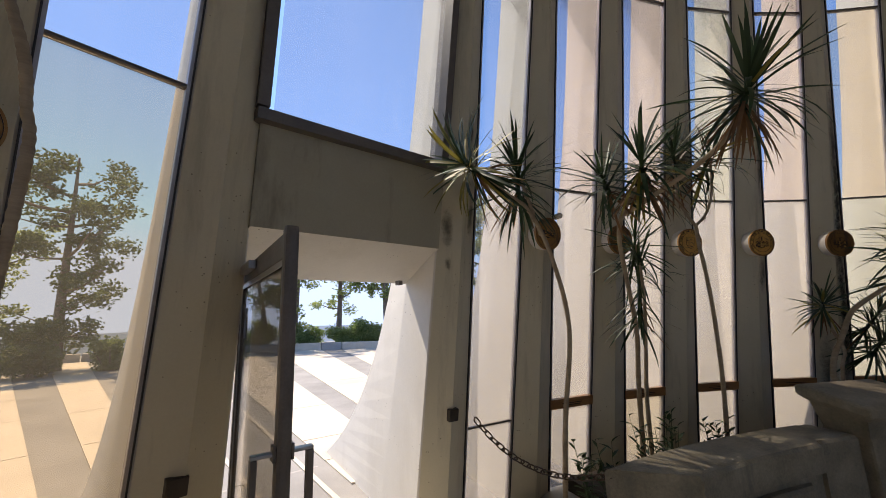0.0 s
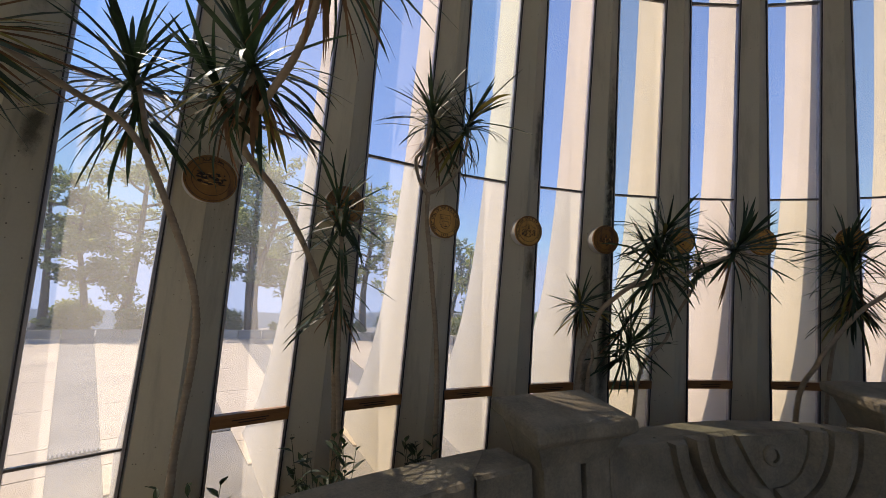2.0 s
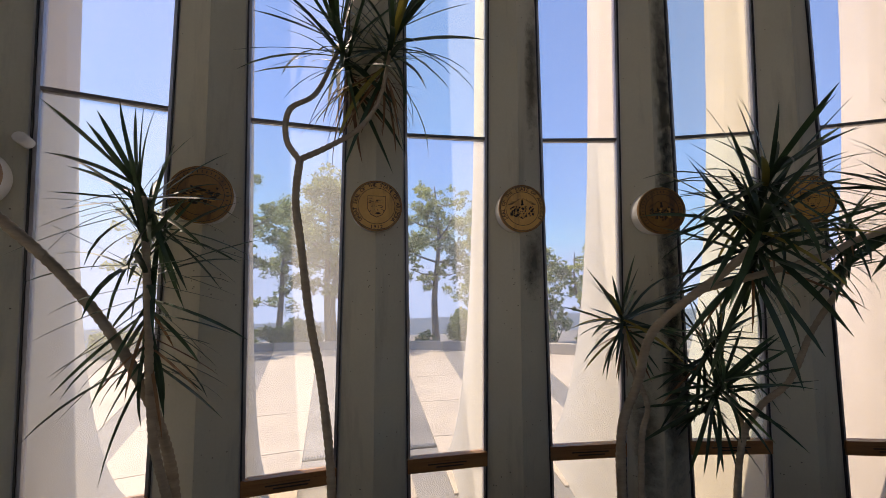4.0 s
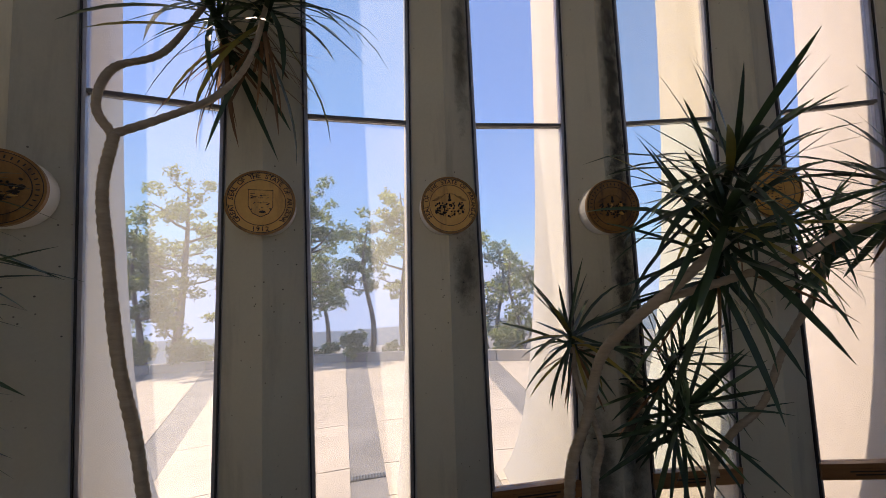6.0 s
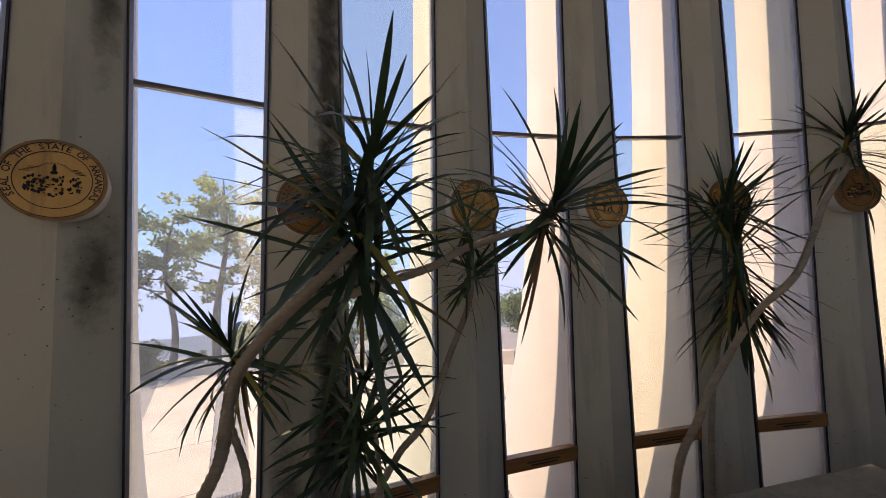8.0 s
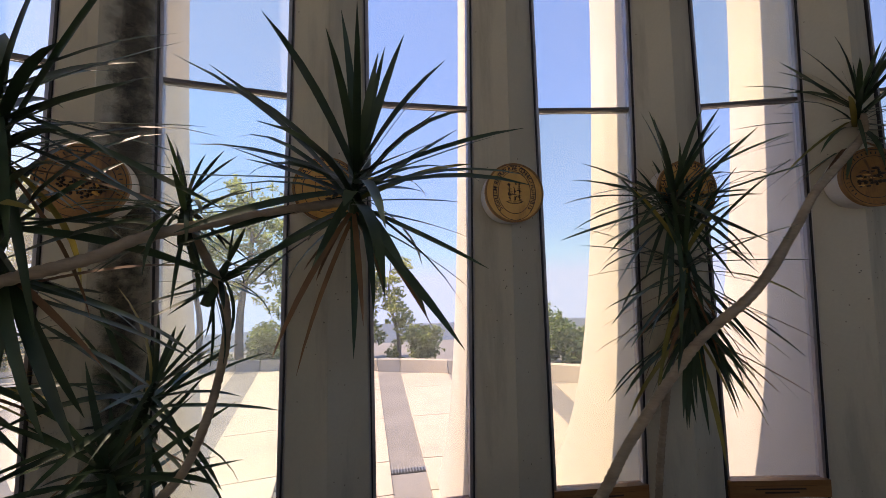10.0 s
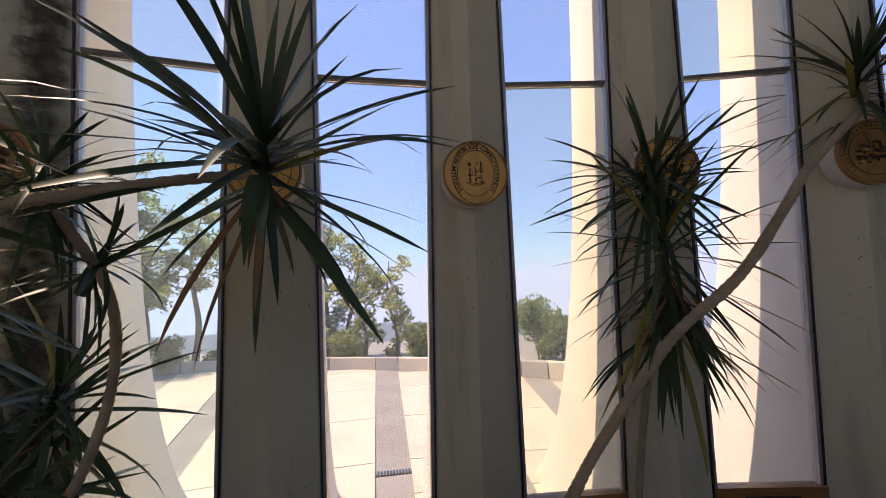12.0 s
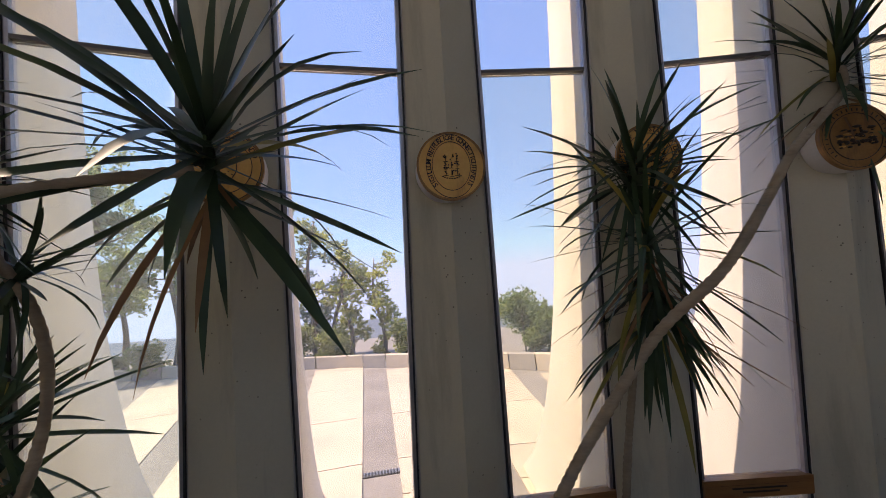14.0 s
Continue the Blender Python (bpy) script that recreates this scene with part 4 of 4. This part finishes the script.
def ring_text(bm, text, radius, size, middle, spread, y, squeeze=1.0):
    """Letters round a circle that faces -y; middle and spread in degrees, clockwise from the top."""
    n = len(text)
    for i, ch in enumerate(text):
        if ch == " ":
            continue
        a = radians(middle + spread * ((i + 0.5) / n - 0.5))
        place = Matrix.Translation((squeeze * radius * math.sin(a), y, radius * math.cos(a))) @ Matrix.Rotation(a, 4, "Y") @ Matrix.Rotation(radians(90), 4, "X") @ Matrix.Scale(size, 4)
        tmp = glyph(ch).copy()
        tmp.transform(place)
        bm.from_mesh(tmp)
        bpy.data.meshes.remove(tmp)


R_SEAL = 0.156
SEALS = {
    1: ("ALABAMA", "", "landscape", "dark"), 2: ("", "", "landscape", "dark"), 3: ("GREAT SEAL OF THE STATE OF ARIZONA", "1912", "shield", "bright"),
    4: ("SEAL OF THE STATE OF ARKANSAS", "", "figures", "bright"), 5: ("", "", "figures", "dark"), 6: ("STATE OF COLORADO", "", "shield", "bright"),
    7: ("SIGILLUM REIPUBLICAE CONNECTICUTENSIS", "", "vines", "bright"), 8: ("GREAT SEAL OF THE STATE OF DELAWARE", "", "figures", "bright"), 9: ("", "", "landscape", "dark"),
}


def seal(k):
    text, foot, device, tone = SEALS.get(k, ("", "", "figures", "dark"))
    lean = math.degrees(math.atan(0.167))
    dz = {5: -0.03, 1: 0.02, 2: 0.01}.get(k, 0.0)
    s = thing("state_seal", "round %s brass seal in relief on a white mount" % tone, "seal", "seals on the columns", "",
              turn(k) @ pose(0, 7.66, 2.494 + dz, lean * 0.6))
    rng = random.Random(k + 40)
    part("mount", disc(bmesh.new(), R_SEAL * 0.985, 0.022, 0.115, 48), M_PLASTER, s, "white plaster mount")
    part("plate", disc(bmesh.new(), R_SEAL, 0.0, 0.021, 56, 0.004), M_BRASS if tone == "bright" else M_BRASS_DIM, s)
    part("rim", annulus(bmesh.new(), R_SEAL - 0.008, R_SEAL + 0.001, -0.004, 0.01), M_BRASS_DIM, s)
    squeeze = 0.78 if device == "vines" else 1.0
    for name, r0 in (("inner_ring", 0.705), ("outer_ring", 0.925)):
        ring_bm = annulus(bmesh.new(), R_SEAL * r0, R_SEAL * (r0 + 0.018), -0.0025, 0.003)
        for v in ring_bm.verts:
            v.co.x *= squeeze
        part(name, ring_bm, M_BRASS_DARK, s)
    bm = bmesh.new()
    if text:
        ring_text(bm, text, R_SEAL * 0.765, 0.032, 0, min(8.6 * len(text), 270), -0.002, squeeze)
    else:
        for i in range(26):
            a = radians(-130 + i * 10)
            tmp = boxed(-0.0022, 0.0022, -0.002, 0.001, R_SEAL * 0.78, R_SEAL * 0.86)
            bmesh.ops.transform(tmp, matrix=Matrix.Rotation(a, 4, "Y"), verts=tmp.verts)
            m2 = bpy.data.meshes.new("tmp")
            tmp.to_mesh(m2)
            tmp.free()
            bm.from_mesh(m2)
            bpy.data.meshes.remove(m2)
    tagged(part("lettering", bm, M_BRASS_DARK, s), kind="stuff")
    if foot:
        bm = bmesh.new()
        for i, ch in enumerate(foot):
            tmp = glyph(ch).copy()
            tmp.transform(Matrix.Translation(((i - 1.5) * 0.020, -0.002, -R_SEAL * 0.89)) @ Matrix.Rotation(radians(90), 4, "X") @ Matrix.Scale(0.032, 4))
            bm.from_mesh(tmp)
            bpy.data.meshes.remove(tmp)
        part("date", bm, M_BRASS_DARK, s)

    def lump(b2, x, z, rx, rz, wob=0.5):
        n = 9
        rings = []
        for y, f in ((0.002, 1.0), (-0.003, 0.9), (-0.006, 0.45)):
            rings.append([(x + rx * f * math.cos(2 * math.pi * i / n) * (1 + wob * noise.noise((i * 0.9, x * 90, z * 90 + k))), y, z + rz * f * math.sin(2 * math.pi * i / n) * (1 + wob * noise.noise((i * 0.7, z * 90, k)))) for i in range(n)])
        loft(b2, rings)

    dark, pale = bmesh.new(), bmesh.new()
    if device == "shield":
        out = [(-0.055, 0.062), (0.055, 0.062), (0.055, -0.02), (0.035, -0.055), (0, -0.072), (-0.035, -0.055), (-0.055, -0.02)]
        part("shield_edge", loft(bmesh.new(), [[(x, y, z) for x, z in out] for y in (0.001, -0.003)]), M_BRASS_DARK, s)
        part("shield", loft(bmesh.new(), [[(x * 0.95, y, z * 0.95) for x, z in out] for y in (0.0, -0.004)]), M_BRASS, s)
        for i in range(16):
            lump(dark, rng.uniform(-0.042, 0.042), rng.uniform(0.0, 0.045), rng.uniform(0.006, 0.02), rng.uniform(0.0012, 0.003))
        for i in range(14):
            lump(dark, rng.uniform(-0.045, 0.045), rng.uniform(-0.035, 0.0), rng.uniform(0.002, 0.009), rng.uniform(0.0015, 0.004))
        for i in range(3):
            lump(pale, -0.03 + 0.03 * i, 0.022, 0.012, 0.006)
        lump(dark, 0.008, -0.046, 0.02, 0.009)
    elif device == "vines":
        for x in (-0.032, 0.032, 0.0):
            for z in (0.042, 0.008, -0.022) if x else (0.012, -0.028):
                for q in range(5):
                    lump(dark, x * 0.8 + rng.gauss(0, 0.006), z + rng.gauss(0, 0.009), rng.uniform(0.002, 0.004), rng.uniform(0.002, 0.005))
                lump(dark, x * 0.8, z - 0.004, 0.0016, 0.018)
                lump(dark, x * 0.8, z - 0.022, 0.012, 0.0014)
        for i in range(9):
            a = math.pi * (0.2 + 0.6 * i / 8)
            lump(dark, -0.05 * math.cos(a), -0.032 - 0.026 * math.sin(a), 0.005, 0.0025)
    elif device == "figures":
        for i in range(90):
            x = rng.uniform(-0.08, 0.08)
            lump(dark, x, rng.uniform(-0.065 + 0.3 * abs(x), 0.022 - 0.35 * abs(abs(x) - 0.045)), rng.uniform(0.002, 0.008), rng.uniform(0.002, 0.009))
        for side in (-1, 1):
            for i in range(4):
                lump(dark, side * (0.055 + 0.008 * i), 0.045 - 0.006 * i, 0.016, 0.0012)
        for i in range(12):
            lump(pale, rng.uniform(-0.06, 0.06), rng.uniform(-0.06, 0.01), rng.uniform(0.004, 0.01), rng.uniform(0.004, 0.012))
        lump(dark, 0.0, 0.045, 0.006, 0.018)
        lump(dark, 0.0, 0.028, 0.012, 0.008)
        for i in range(13):
            a = math.pi * (0.1 + 0.8 * i / 12)
            lump(dark, 0.045 * math.cos(a), 0.035 + 0.03 * math.sin(a), 0.002, 0.002)
    else:
        for i in range(44):
            lump(dark, rng.uniform(-0.08, 0.08), rng.uniform(-0.055, 0.02) + rng.uniform(0, 0.03), rng.uniform(0.004, 0.02), rng.uniform(0.002, 0.010))
        for i in range(10):
            lump(pale, rng.uniform(-0.07, 0.07), rng.uniform(-0.05, 0.04), rng.uniform(0.006, 0.02), rng.uniform(0.002, 0.006))
    tagged(part("relief", dark, M_BRASS_DARK, s), kind="stuff")
    if pale.verts:
        tagged(part("highlights", pale, M_BRASS, s), kind="stuff")
    else:
        pale.free()
    return s


for k in [-4, -3, *range(1, 14)]:
    seal(k)

# ---- small fittings by the entrance ----
sw = thing("socket_box", "small dark metal wall box on the portal", "box", "", "", Matrix.Translation(polar(7.985, -28.2, 0.95)) @ pose(0, 0, 0, 9.5, 0, 28.2))
part("case", boxed(-0.045, 0.045, -0.03, 0.03, -0.05, 0.05, bevel=0.006), M_FRAME, sw)
low_box = thing("socket_box", "small dark metal wall box on the portal", "box", "", "", Matrix.Translation(polar(8.0, -41.9, 0.93)) @ pose(0, 0, 0, 9.5, 0, 41.9))
part("case", boxed(-0.05, 0.05, -0.03, 0.03, -0.05, 0.05, bevel=0.006), M_FRAME, low_box)
chain = thing("chain", "rusty iron chain hanging from the portal to the planter", "chain")
start, end = Vector((-3.60, 6.95, 0.93)), Vector((-2.88, 6.16, 0.74))
COUNT_LINKS = 20
line = []
for i in range(COUNT_LINKS + 1):
    t = i / COUNT_LINKS
    p = start.lerp(end, t)
    p.z -= 0.17 * 4 * t * (1 - t) * (1.15 - 0.3 * t)
    line.append(p)
link_bm = bmesh.new()
rings = []
for i in range(14):
    a = 2 * math.pi * i / 14
    cx, cz = 0.015 * math.cos(a) + 0.010 * (1 if math.cos(a) > 0 else -1), 0.015 * math.sin(a)
    out = Vector((math.cos(a), 0, math.sin(a)))
    rings.append([Vector((cx, 0, cz)) + 0.0048 * (math.cos(b) * out + math.sin(b) * Vector((0, 1, 0))) for b in (0, math.pi / 2, math.pi, 3 * math.pi / 2)])
rings.append(rings[0])
loft(link_bm, rings, caps=False)
link_mesh = bpy.data.meshes.new("link")
link_bm.to_mesh(link_mesh)
link_bm.free()
link_mesh.materials.append(M_CHAIN)
for i in range(COUNT_LINKS):
    d = (line[i + 1] - line[i]).normalized()
    ob = new("link", link_mesh)
    ob.parent = chain
    q = Vector((1, 0, 0)).rotation_difference(d) @ Euler((math.pi / 2 * (i % 2) + 0.3, 0, 0)).to_quaternion()
    ob.matrix_basis = Matrix.LocRotScale((line[i] + line[i + 1]) / 2, q, (1.5, 1.35, 1.35))
lamp = thing("spot_fitting", "small round white fitting on the column edge", "fitting", "", "", Matrix.Translation(polar(7.70, -19.75, 2.72)) @ pose(0, 0, 0, 0, 0, 19.75))
part("case", disc(bmesh.new(), 0.028, -0.03, 0.05, 24, 0.006), M_PLASTER, lamp, "", True)

# ---- dark stains and mottled patches on the painted columns ----
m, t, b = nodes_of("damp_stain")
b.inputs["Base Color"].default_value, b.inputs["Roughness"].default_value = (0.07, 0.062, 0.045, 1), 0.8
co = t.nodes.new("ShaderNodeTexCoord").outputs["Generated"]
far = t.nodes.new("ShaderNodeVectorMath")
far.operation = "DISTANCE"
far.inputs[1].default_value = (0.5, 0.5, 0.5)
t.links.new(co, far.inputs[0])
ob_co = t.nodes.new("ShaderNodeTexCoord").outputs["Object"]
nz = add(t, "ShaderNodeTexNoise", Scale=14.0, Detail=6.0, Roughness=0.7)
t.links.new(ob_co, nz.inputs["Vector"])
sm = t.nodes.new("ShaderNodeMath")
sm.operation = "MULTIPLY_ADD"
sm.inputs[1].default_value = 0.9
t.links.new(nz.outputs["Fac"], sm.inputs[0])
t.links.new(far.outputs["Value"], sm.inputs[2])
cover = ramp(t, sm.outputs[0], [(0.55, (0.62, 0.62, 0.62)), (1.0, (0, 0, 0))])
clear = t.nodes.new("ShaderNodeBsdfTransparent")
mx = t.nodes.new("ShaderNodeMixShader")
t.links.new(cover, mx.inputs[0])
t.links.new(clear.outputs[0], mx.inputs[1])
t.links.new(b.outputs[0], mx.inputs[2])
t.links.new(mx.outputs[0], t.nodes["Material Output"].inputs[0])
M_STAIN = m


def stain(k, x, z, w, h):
    """A dark mottled patch on the inner face of column k, x across the face."""
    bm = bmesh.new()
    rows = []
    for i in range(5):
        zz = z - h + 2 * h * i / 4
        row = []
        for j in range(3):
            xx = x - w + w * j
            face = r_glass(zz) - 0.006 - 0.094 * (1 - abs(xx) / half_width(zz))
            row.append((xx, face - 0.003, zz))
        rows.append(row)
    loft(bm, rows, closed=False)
    part("damp_stain", bm, M_STAIN, columns[k], "dark mottled patch in the paint")


# On column 5 the patches overlap over most of one face's height.
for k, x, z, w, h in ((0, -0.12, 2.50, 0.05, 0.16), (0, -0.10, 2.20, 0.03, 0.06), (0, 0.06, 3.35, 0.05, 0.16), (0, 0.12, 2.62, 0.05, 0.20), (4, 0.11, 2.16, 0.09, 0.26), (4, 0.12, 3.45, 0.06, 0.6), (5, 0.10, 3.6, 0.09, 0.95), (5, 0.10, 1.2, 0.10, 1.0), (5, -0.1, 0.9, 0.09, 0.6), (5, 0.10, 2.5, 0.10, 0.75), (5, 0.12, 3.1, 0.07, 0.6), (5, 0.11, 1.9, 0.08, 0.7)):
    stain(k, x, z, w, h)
